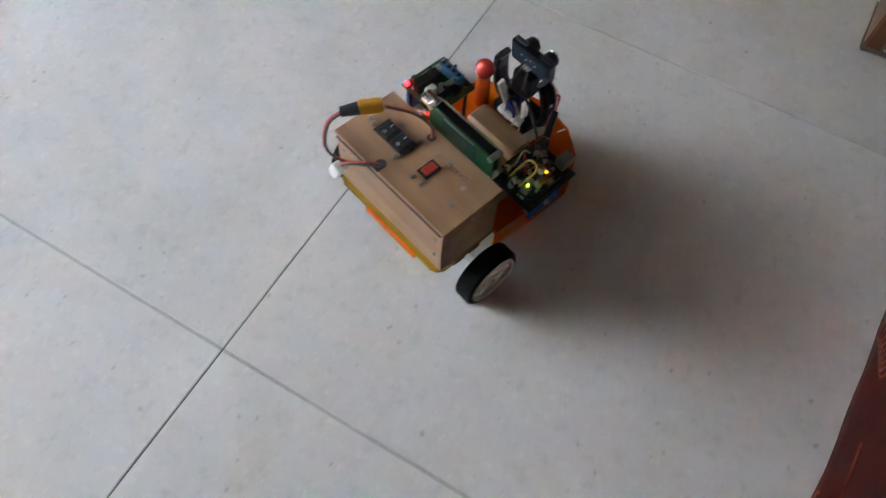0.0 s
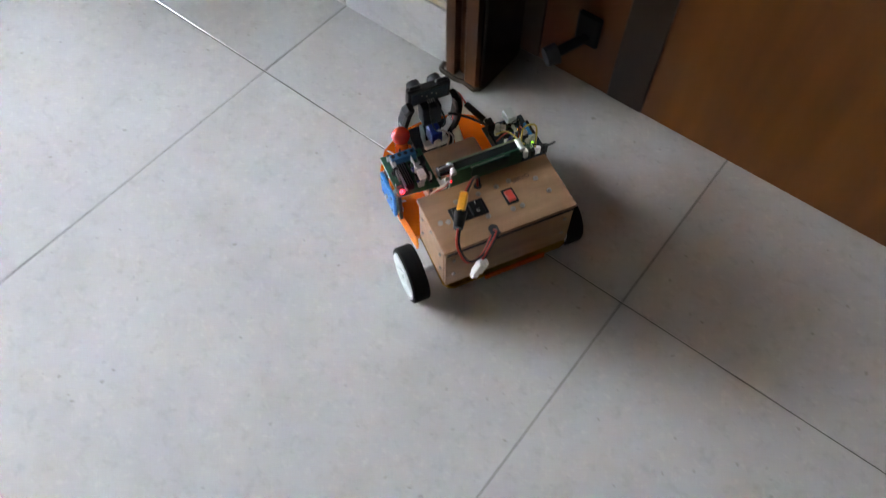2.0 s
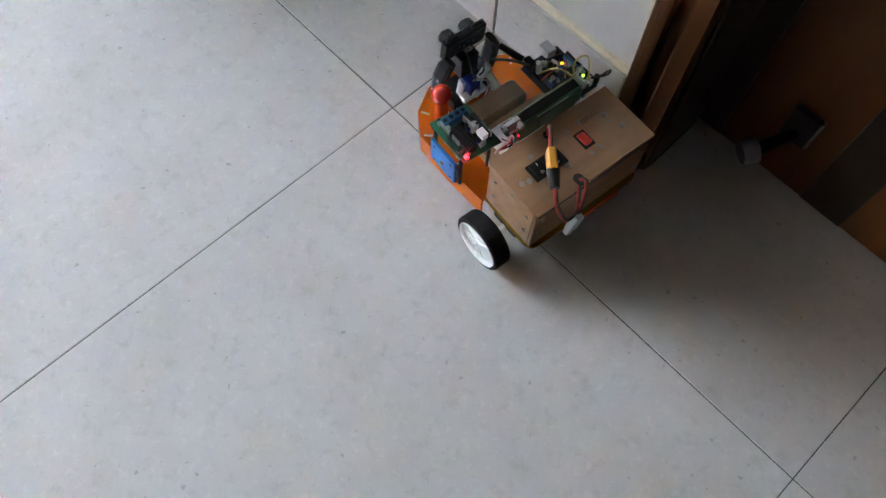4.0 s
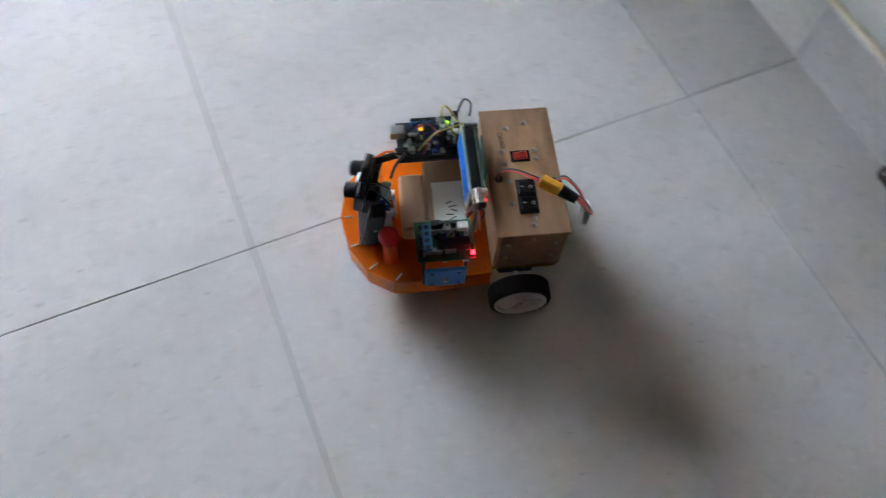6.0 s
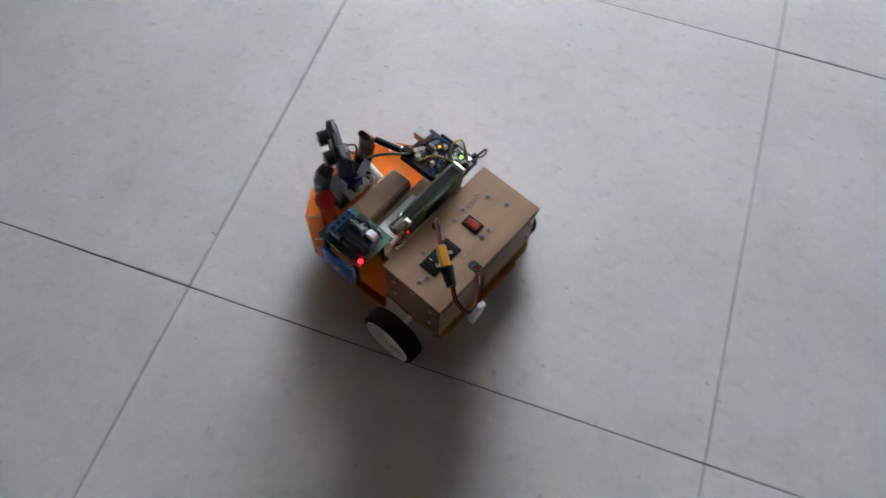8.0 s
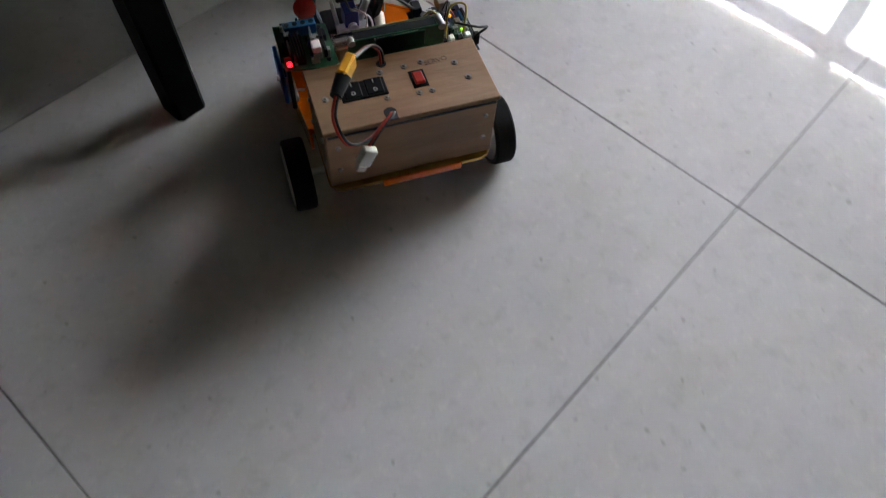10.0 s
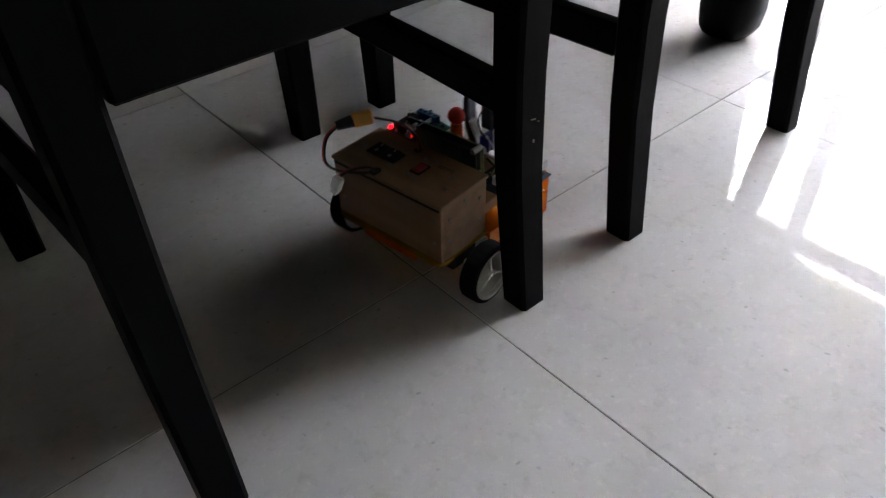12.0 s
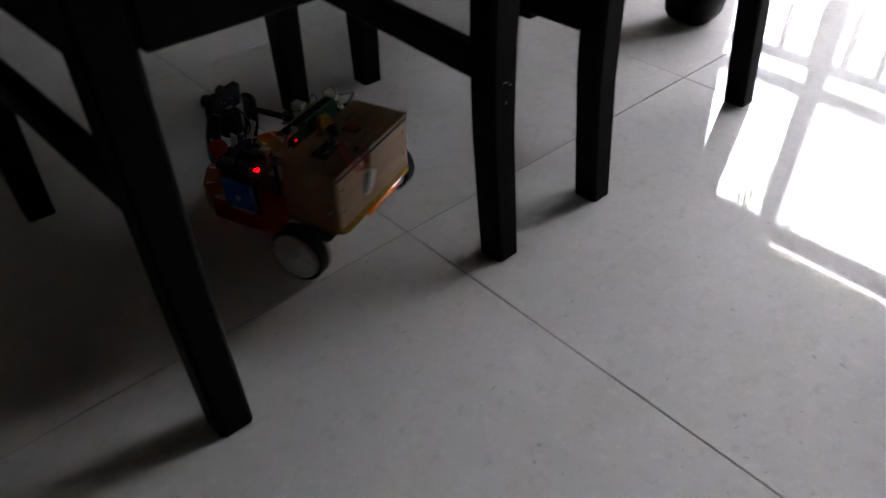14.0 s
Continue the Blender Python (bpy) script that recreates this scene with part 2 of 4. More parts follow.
def part(name, bm, material, parent=None, label="", smooth=False, at=None):
    bmesh.ops.recalc_face_normals(bm, faces=bm.faces)
    me = bpy.data.meshes.new(name)
    bm.to_mesh(me)
    bm.free()
    me.materials.append(material)
    if smooth:
        me.shade_smooth()
        me.set_sharp_from_angle(angle=radians(40))
    ob = new(name, me)
    if parent:
        ob.parent = parent
    if at is not None:
        ob.matrix_basis = at
    if label:
        ob["label"] = label
    return ob


def B():
    return bmesh.new()


def thing(name, label, category, m=None, group="", kind=""):
    ob = new(name)
    ob.empty_display_size = 0.05
    if m is not None:
        ob.matrix_world = m
    return tagged(ob, label, category, group, kind)


# ---- the room ----
T = 0.6
X0, X1, Y0, Y1 = -3.5, 4.4, -6.6, 0.184
DOOR_X0, DOOR_X1, DOOR_Y, DOOR_H = 0.264, 1.049, 0.262, 2.05
WIN_Y0, WIN_Y1, WIN_H = -3.22, -0.70, 2.13
CEIL = 2.75


def structure(name, bm, material, label, category="wall"):
    return tagged(part(name, bm, material), label, category, kind="structure")


floor = structure("floor", box(B(), ((X0 + X1) / 2, (Y0 + 0.45) / 2, -0.0411), (X1 - X0 + 0.4, 0.45 - Y0 + 0.4, 0.08)), M_GROUT,
                  "polished grey vitrified tile floor with dark narrow joints", "floor")
# edge of an unseen wall, added to shade the floor by the door wall
BLOCKER_X, BLOCKER_Y = -0.87, -0.27
bm = box(B(), ((BLOCKER_X + DOOR_X0) / 2 - 0.03, Y1 + 0.09, CEIL / 2), (DOOR_X0 - BLOCKER_X - 0.06, 0.18, CEIL))
box(bm, ((X1 + DOOR_X1) / 2 + 0.03, Y1 + 0.09, CEIL / 2), (X1 - DOOR_X1 - 0.06, 0.18, CEIL))
box(bm, ((DOOR_X0 + DOOR_X1) / 2, Y1 + 0.09, (CEIL + DOOR_H + 0.06) / 2), (DOOR_X1 - DOOR_X0 + 0.118, 0.18, CEIL - DOOR_H - 0.06))
structure("wall_north", bm, M_WALL, "white painted wall with the wooden door in it")
structure("wall_blocker", box(B(), ((X0 + BLOCKER_X) / 2, (BLOCKER_Y + Y1 + 0.18) / 2, CEIL / 2), (BLOCKER_X - X0, Y1 + 0.18 - BLOCKER_Y, CEIL)), M_WALL_FAR, "unseen wall added forward beside the balcony door to shade the floor")
bm = box(B(), (X0 - 0.1, (Y0 + WIN_Y0) / 2, CEIL / 2), (0.2, WIN_Y0 - Y0, CEIL))
box(bm, (X0 - 0.1, (Y1 + WIN_Y1) / 2 + 0.09, CEIL / 2), (0.2, Y1 + 0.18 - WIN_Y1, CEIL))
box(bm, (X0 - 0.1, (WIN_Y0 + WIN_Y1) / 2, (CEIL + WIN_H) / 2), (0.2, WIN_Y1 - WIN_Y0, CEIL - WIN_H))
# added backing that stops daylight leaking in round the door
structure("wall_behind_door", box(B(), ((X0 + X1) / 2, Y1 + 0.235, CEIL / 2), (X1 - X0 + 0.4, 0.10, CEIL + 0.1)), M_WALL_FAR, "unseen backing wall added behind the door to keep daylight out")
structure("wall_west", bm, M_WALL, "white painted wall round the wide balcony door")
structure("wall_east", box(B(), (X1 + 0.1, (Y0 + Y1) / 2, CEIL / 2), (0.2, Y1 - Y0 + 0.5, CEIL)), M_WALL_FAR, "plain unseen wall, kept dark to limit bounced light")
structure("wall_south", box(B(), ((X0 + X1) / 2, Y0 - 0.1, CEIL / 2), (X1 - X0 + 0.4, 0.2, CEIL)), M_WALL_FAR, "plain unseen wall, kept dark to limit bounced light")
structure("ceiling", box(B(), ((X0 + X1) / 2, (Y0 + Y1) / 2, CEIL + 0.08), (X1 - X0 + 0.5, Y1 - Y0 + 0.6, 0.16)), M_CEIL, "plain unseen ceiling, kept dark to limit bounced light", "ceiling")

# skirting of cut tiles along the door wall, with a rough cream edge on top
SK_H = 0.095


def skirting(a, b):
    sk = structure("baseboard", box(B(), ((a + b) / 2, Y1 - 0.001, SK_H + 0.003), (b - a, 0.012, 0.008), 0.002), M_CREAM,
                   "cream putty edge over grey skirting tiles", "skirting")
    x = a
    while x < b - 0.01:
        e = min(b, (math.floor(x / T + 1e-4) + 1) * T)
        part("tile", box(B(), ((x + e) / 2, Y1 - 0.005, SK_H / 2), (e - x - 0.0025, 0.010, SK_H), 0.0012), M_TILE, sk)
        x = e


skirting(BLOCKER_X + 0.002, 0.199)
skirting(1.122, X1 - 0.01)


# door frame: moulded uprights on both sides and a head
def jamb(x_in, x_out, name):
    s = 1 if x_out > x_in else -1
    w = abs(x_out - x_in)
    bm = box(B(), (x_in + s * 0.013, Y1 + 0.031, DOOR_H / 2), (0.026, 0.11, DOOR_H), 0.004)
    box(bm, (x_in + s * 0.034, Y1 + 0.037, DOOR_H / 2), (0.016, 0.095, DOOR_H), 0.002)
    box(bm, (x_in + s * 0.050, Y1 + 0.030, DOOR_H / 2), (0.016, 0.105, DOOR_H), 0.005, seg=2)
    box(bm, (x_in + s * (w - 0.006), Y1 + 0.030, DOOR_H / 2), (0.011, 0.09, DOOR_H), 0.003)
    ob = structure(name, bm, M_JAMB, "brown varnished moulded door jamb with a worn foot", "door frame")
    rng = random.Random(5)
    foot = [(x_in, Y1 + 0.07), (x_in, Y1 + 0.03), (x_in, Y1 - 0.024)] + [(x_in + s * w * k / 5, Y1 - 0.023) for k in range(1, 6)] + [(x_out, Y1 - 0.006)]
    part("mortar", tube(B(), [(x + rng.uniform(-0.004, 0.003), y + rng.uniform(-0.004, 0.003), 0.0015) for x, y in foot], 0.0038, 6, 3), M_MORTAR, ob, "crumbling dark mortar at the foot")
    part("putty", tube(B(), [(x_out + s * rng.uniform(-0.001, 0.0035), Y1 - 0.001, 0.11 + 0.05 * k) for k in range(18)], 0.0032, 6, 2), M_CREAM, ob, "uneven cream putty line")
    return ob


shaded_rebate = jamb(DOOR_X0, 0.199, "trim_1")
# shade inside the rebate, put in as a thin dark strip
part("shaded_rebate", box(B(), (DOOR_X0 + 0.002, Y1 + 0.030, DOOR_H / 2), (0.004, 0.092, DOOR_H - 0.004), 0.001), M_DOOR_DARK, shaded_rebate, "dark strip for the shade in the rebate")
jamb(DOOR_X1, 1.121, "trim_2")
structure("trim_3", box(B(), ((DOOR_X0 + DOOR_X1) / 2, Y1 + 0.031, DOOR_H + 0.03), (1.121 - 0.199, 0.11, 0.06), 0.004), M_JAMB, "brown varnished door head", "door frame")

# door leaf: orange-brown veneer with dark upright bands
door = structure("door_1", box(B(), ((DOOR_X0 + DOOR_X1) / 2, DOOR_Y + 0.018, DOOR_H / 2 + 0.003), (DOOR_X1 - DOOR_X0 - 0.006, 0.034, DOOR_H - 0.008), 0.001), M_DOOR,
                 "closed orange-brown veneered door with dark upright bands", "door")
for bx in ((0.282, 0.034), (0.442, 0.054), (0.86, 0.054)):
    part("band", box(B(), (bx[0], DOOR_Y + 0.003, DOOR_H / 2 + 0.003), (bx[1], 0.010, DOOR_H - 0.012), 0.001), M_DOOR_DARK, door, "dark veneer band")

# door stop: black bracket with a grey rubber disc
stop = thing("door_stop", "black metal door stop with a grey rubber disc", "door stop", pose(0.369, DOOR_Y - 0.002, 0.105))
part("plate", box(B(), (0, -0.004, 0.0), (0.035, 0.008, 0.05), 0.003), M_BLACK_PL, stop)
part("arm", cyl(B(), (0, -0.004, -0.012), (-0.02, -0.05, -0.02), 0.007), M_BLACK_PL, stop)
part("rubber_disc", cyl(B(), (-0.018, -0.046, -0.020), (-0.027, -0.060, -0.023), 0.014, 0.0125), M_RUBGREY, stop, "grey rubber disc", smooth=True)


# balcony door in the west wall: aluminium frame, panes, railing and slab outside
def balcony_door():
    win = thing("window_1", "wide grey-framed sliding balcony door with clear panes", "window", kind="structure")
    x = X0 - 0.09
    for y, w in ((WIN_Y0 + 0.03, 0.06), (-2.41, 0.09), (-1.54, 0.11), (WIN_Y1 - 0.03, 0.06)):
        part("window_frame", box(B(), (x, y, WIN_H / 2), (0.06, w, WIN_H), 0.004), M_ALU, win)
    for z, h in ((0.03, 0.06), (1.13, 0.06), (1.96, 0.11), (WIN_H - 0.015, 0.03)):
        part("window_frame", box(B(), (x + 0.001, (WIN_Y0 + WIN_Y1) / 2, z), (0.05, WIN_Y1 - WIN_Y0 - 0.004, h), 0.004), M_ALU, win)
    rail = thing("balcony_railing", "dark metal balcony railing with upright bars", "railing", kind="structure")
    rx = X0 - 0.25
    for z in (0.12, 1.07):
        part("rail", box(B(), (rx, -1.4, z), (0.05, 5.0, 0.05), 0.004), M_RAIL, rail)
    for i in range(31):
        part("bar", box(B(), (0, 0, 0.595), (0.02, 0.03, 0.90)), M_RAIL, rail, at=pose(rx, -3.8 + i * 0.16, 0))
    structure("balcony_floor", box(B(), (X0 - 0.85, -1.4, -0.09), (1.3, 5.4, 0.14)), M_CONC, "grey concrete balcony floor", "balcony")


balcony_door()
bm = box(B(), (0, 0, -12.0), (300, 300, 0.1))
structure("ground", bm, mat("far_ground", (0.22, 0.24, 0.18), 0.9, 0, 0.3, 0.05), "pale hazy ground far below the balcony", "ground")


# woods added beyond the balcony to block low sky, tops a little above horizon
def sky_blocking_woods():
    bm = B()
    rng = random.Random(8)
    for i in range(420):
        a = radians(rng.uniform(95, 265))
        d = rng.uniform(42, 60)
        top = d * (rng.uniform(0.31, 0.35) + 0.015 * math.sin(a * 5))
        for k in range(7):
            r = rng.uniform(2.4, 4.0)
            z = top - k * 3.6 - r
            bmesh.ops.create_icosphere(bm, subdivisions=1, radius=r, matrix=Matrix.Translation((d * math.cos(a) + rng.uniform(-1.5, 1.5), d * math.sin(a) + rng.uniform(-1.5, 1.5), z)) @ Matrix.Rotation(rng.uniform(0, 3), 4, "Z") @ Matrix.Diagonal((1, 1, rng.uniform(0.7, 1.1), 1)))
    tagged(part("woods", bm, mat("far_foliage", (0.035, 0.05, 0.03), 0.9, 0, 0.4, 0.4)), "hazy dark green woods added beyond the balcony to block low sky", "woods", kind="stuff")


sky_blocking_woods()


# a palm outside the balcony, whose fronds hang before the top of the door
def palm():
    p = thing("palm_tree", "palm fronds hanging beyond the balcony railing", "palm", pose(X0 - 2.1, -3.95, 1.75))
    part("trunk", tube(B(), [(0, 0, -13.2), (0.1, 0, -5), (0.02, 0, 0), (0, 0, 2.3)], 0.09), mat("palm_bark", (0.16, 0.12, 0.09), 0.9, 0, 0.3, 20, 0.5), p, smooth=True)
    rng = random.Random(4)
    for i in range(10):
        a = i * 2 * math.pi / 10 + 0.2
        bm = B()
        L = 1.3
        axis = [Vector((math.cos(a) * L * s, math.sin(a) * L * s, 2.3 + 0.5 * s - 1.25 * s * s)) for s in (k / 22 for k in range(23))]
        for k in range(2, 22):
            d = (axis[k + 1] - axis[k - 1]).normalized()
            side = d.cross(Vector((0, 0, 1))).normalized()
            for sg in (-1, 1):
                ln = 0.42 * math.sin(math.pi * (0.12 + 0.8 * k / 22))
                tip = axis[k] + (side * sg * 0.8 + d * 0.55 - Vector((0, 0, 0.35))).normalized() * ln
                w = d * 0.032
                vs = [bm.verts.new(q) for q in (axis[k] - w, axis[k] + w, tip)]
                bm.faces.new(vs)
        tube(bm, axis[::3], 0.008, 5, 2)
        part("frond", bm, M_LEAF, p)


palm()


# ---- things ----
# sofa with a maroon embroidered cover that hangs to the floor
def draped_sofa():
    s = thing("covered_sofa", "sofa under a maroon satin cover embroidered with leaf sprays", "sofa", pose(1.186, 0.0, 0, 0, 0, -4))
    rng = random.Random(2)
    bm = B()
    W, D, Hh = 0.85, 1.75, 0.60

    def fold(u, z):
        return (0.004 * math.sin(u * 23 + 0.6) + 0.003 * math.sin(u * 51 + 2 * z)) * (0.3 + z / Hh) + 0.037 * min(1.0, z / 0.29) ** 0.8 + 0.02 * max(0, z - 0.29)

    rows = []
    per = []
    for k in range(61):
        y = -D * k / 60
        per.append((0, y, 1, 0))
    for k in range(1, 31):
        per.insert(0, (W * k / 30, 0, 0, 1))
    for j in range(25):
        z = 0.004 + (Hh - 0.03) * j / 24
        ring = []
        for i, (x, y, nx, ny) in enumerate(per):
            u = x + y * 1.0
            f = fold(u, z)
            ring.append(bm.verts.new((x - (nx + ny * (1 if x < 0.001 else 0)) * f, y + (ny + nx * (1 if y > -0.001 else 0)) * f * 0.5, z)))
        rows.append(ring)
    for a, b in zip(rows, rows[1:]):
        for i in range(len(a) - 1):
            bm.faces.new((a[i], a[i + 1], b[i + 1], b[i]))
    cover = part("cover", bm, M_CLOTH, s, smooth=True)
    sol = cover.modifiers.new("thick", "SOLIDIFY")
    sol.thickness = 0.004
    part("seat_cushion", box(B(), (W / 2 + 0.1, -D / 2, 0.585), (W + 0.19, D - 0.01, 0.06), 0.025, seg=3), M_CLOTH, s, smooth=True)
    part("frame", box(B(), (W / 2 + 0.1, -D / 2, 0.28), (W + 0.10, D - 0.08, 0.54)), M_CLOTH, s)
    # raised thread: pointed leaf outlines with a spray inside, angled double lines and scrolls
    def stitch(path, r=0.0013, steps=4):
        part("embroidery", tube(B(), [(-fold(y, z) - 0.0028, y, z) for y, z in path], r * 0.62, 5, steps), M_THREAD, s, "raised red thread")

    for i in range(8):
        cy = -0.13 - 0.20 * i
        # fern band over the hem
        for k in range(7):
            y0, z0 = cy + 0.07 - 0.012 * k, 0.026 + 0.009 * k
            stitch([(y0, z0), (y0 - 0.014, z0 + 0.012), (y0 - 0.016, z0 + 0.028)], 0.0012, 2)
            stitch([(y0, z0), (y0 + 0.010, z0 + 0.014), (y0 + 0.006, z0 + 0.026)], 0.0012, 2)
        # stepped lines below and above the leaves
        for z0 in (0.105, 0.285):
            stitch([(cy + 0.11, z0), (cy + 0.005, z0 + 0.012)], 0.0016, 1)
            stitch([(cy + 0.005, z0 + 0.012), (cy - 0.035, z0 + 0.065), (cy - 0.085, z0 + 0.070)], 0.0016, 1)
        # pointed leaf with a spray inside
        cz = 0.220

        def at_leaf(*offsets):
            return [(cy + 0.62 * dy, cz + 0.58 * dz) for dy, dz in offsets]

        stitch(at_leaf((-0.050, 0.075), (-0.010, 0.066), (0.026, 0.044), (0.040, -0.006), (0.020, -0.048), (-0.012, -0.072), (-0.034, -0.060)), 0.0015)
        stitch(at_leaf((-0.050, 0.075), (-0.046, 0.030), (-0.050, -0.016), (-0.034, -0.060)), 0.0015)
        for k in range(6):
            a = radians(-80 + 32 * k + rng.uniform(-6, 6))
            stitch(at_leaf((-0.018, -0.040), (-0.004 + 0.016 * math.sin(a), -0.012 + 0.030 * math.cos(a)), (0.004 + 0.029 * math.sin(a), -0.016 + 0.052 * math.cos(a))), 0.0012, 3)
        # looped flower above
        for k in range(4):
            ca, cb = cy - 0.030 + 0.024 * math.cos(k * 1.57 + 0.6), 0.430 + 0.034 * math.sin(k * 1.57 + 0.6)
            stitch([(ca + 0.017 * math.cos(a), cb + 0.026 * math.sin(a)) for a in (0.6 + q * 0.75 for q in range(9))], 0.0013, 2)


draped_sofa()


# dining chairs, their backs to the open floor
def dining_chair():
    """Faces -y; origin on the floor midway between the back legs' rear faces."""
    c = thing("dining_chair", "black-stained wooden dining chair with side stretchers", "chair", group="dining chairs")
    for sx in (-1, 1):
        secs = []
        for z, yo, wx, wy in ((0, 0.0, 0.034, 0.034), (0.06, -0.006, 0.035, 0.035), (0.16, -0.016, 0.036, 0.036), (0.26, -0.020, 0.037, 0.037),
                              (0.40, -0.018, 0.038, 0.040), (0.50, -0.010, 0.038, 0.040), (0.70, 0.015, 0.037, 0.038), (0.96, 0.06, 0.034, 0.032)):
            cx, cy, b = sx * 0.181, yo - wy / 2, 0.004
            secs.append([(cx + px, cy + py, z) for px, py in ((-wx / 2 + b, -wy / 2), (wx / 2 - b, -wy / 2), (wx / 2, -wy / 2 + b), (wx / 2, wy / 2 - b),
                                                          (wx / 2 - b, wy / 2), (-wx / 2 + b, wy / 2), (-wx / 2, wy / 2 - b), (-wx / 2, -wy / 2 + b))])
        part("back_leg", loft(B(), secs), M_CHAIR, c)
        secs = []
        for z, w in ((0, 0.034), (0.2, 0.040), (0.40, 0.044)):
            cx, cy, b = sx * 0.198, -0.46 - w / 2, 0.003
            secs.append([(cx + px, cy + py, z) for px, py in ((-w / 2 + b, -w / 2), (w / 2 - b, -w / 2), (w / 2, -w / 2 + b), (w / 2, w / 2 - b),
                                                          (w / 2 - b, w / 2), (-w / 2 + b, w / 2), (-w / 2, w / 2 - b), (-w / 2, -w / 2 + b))])
        part("front_leg", loft(B(), secs), M_CHAIR, c)
        a, b = Vector((sx * 0.181, -0.06, 0.229)), Vector((sx * 0.198, -0.465, 0.229))
        d = b - a
        part("stretcher", box(B(), (a + b) / 2, (0.020, d.length, 0.036), 0.003, turn=Matrix.Rotation(math.atan2(-d.x, d.y), 3, "Z")), M_CHAIR, c)
        part("side_rail", box(B(), (sx * 0.189, -0.262, 0.390), (0.022, 0.40, 0.09), 0.003, turn=Matrix.Rotation(math.atan2(-sx * 0.017, -0.4), 3, "Z")), M_CHAIR, c)
    part("back_rail", box(B(), (0, -0.028, 0.397), (0.322, 0.022, 0.076), 0.003), M_CHAIR, c)
    part("front_rail", box(B(), (0, -0.482, 0.390), (0.35, 0.022, 0.09), 0.003), M_CHAIR, c)
    part("seat", prism(B(), [(-0.20, -0.075), (0.20, -0.075), (0.225, -0.52), (-0.225, -0.52)], 0.437, 0.475), M_SEAT, c)
    # the back is out of view; solid so that it blocks more window light
    part("back_panel", box(B(), (0, 0.012, 0.73), (0.325, 0.030, 0.44), 0.008, turn=Matrix.Rotation(radians(-9), 3, "X"), seg=2), M_SEAT, c, "black padded back, unseen, made solid to block light")
    return c


chair = dining_chair()
chair.matrix_world = pose(-0.476, -1.680, 0)
copy_thing(chair, pose(-1.012, -1.680, 0))
copy_thing(chair, pose(-2.0, -2.315, 0, 0, 0, 90))


# pale scuffs where something has knocked the nearest chair's leg
for sx_, z_, w_ in ((0.004, 0.222, 0.006), (-0.003, 0.2175, 0.0026), (0.002, 0.199, 0.0014)):
    part("scuff", box(B(), (-0.181 + sx_, -0.0152, z_), (w_, 0.0012, 0.0009 if w_ > 0.0025 else 0.0028), turn=Matrix.Rotation(radians(-12), 3, "Y")), M_SCUFF, chair, "pale scuff in the black stain")


# dining table whose thick rounded leg stands past the chairs
def dining_table():
    t = thing("dining_table", "black-stained wooden dining table with thick rounded legs", "table", pose(-1.42, -1.93, 0))
    W, D = 2.3, 1.0
    for ax in (0, W - 0.1):
        for ay in (0, -D + 0.1):
            secs = []
            for z, r in ((0.0, 0.030), (0.005, 0.038), (0.018, 0.045), (0.05, 0.049), (0.11, 0.046), (0.22, 0.040), (0.40, 0.042), (0.68, 0.046)):
                n = 14
                secs.append([(ax + r * math.copysign(abs(math.cos(a)) ** 0.5, math.cos(a)), ay + r * math.copysign(abs(math.sin(a)) ** 0.5, math.sin(a)), z)
                             for a in (2 * math.pi * (k + 0.5) / n for k in range(n))])
            part("leg", loft(B(), secs), M_CHAIR, t, smooth=True)
    # unseen top, stretched far past the west legs to shade the floor below
    part("tabletop", box(B(), (W / 2 - 0.22, -D / 2 + 0.07, 0.735), (W + 0.44, D + 0.14, 0.045), 0.006, seg=2), M_CHAIR, t)
    for y in (0, -D + 0.1):
        part("apron", box(B(), (W / 2 - 0.05, y, 0.68), (W - 0.20, 0.022, 0.08), 0.003), M_CHAIR, t)


dining_table()


# ---- the robot; x to its right, y ahead, origin on the floor under the axle ----
robot = thing("robot_car", "home-built two-wheeled robot car with plywood battery box and circuit boards", "robot")
BX, BY0, BY1, BZ0, BZ1 = 0.076, -0.043, 0.029, 0.061, 0.133


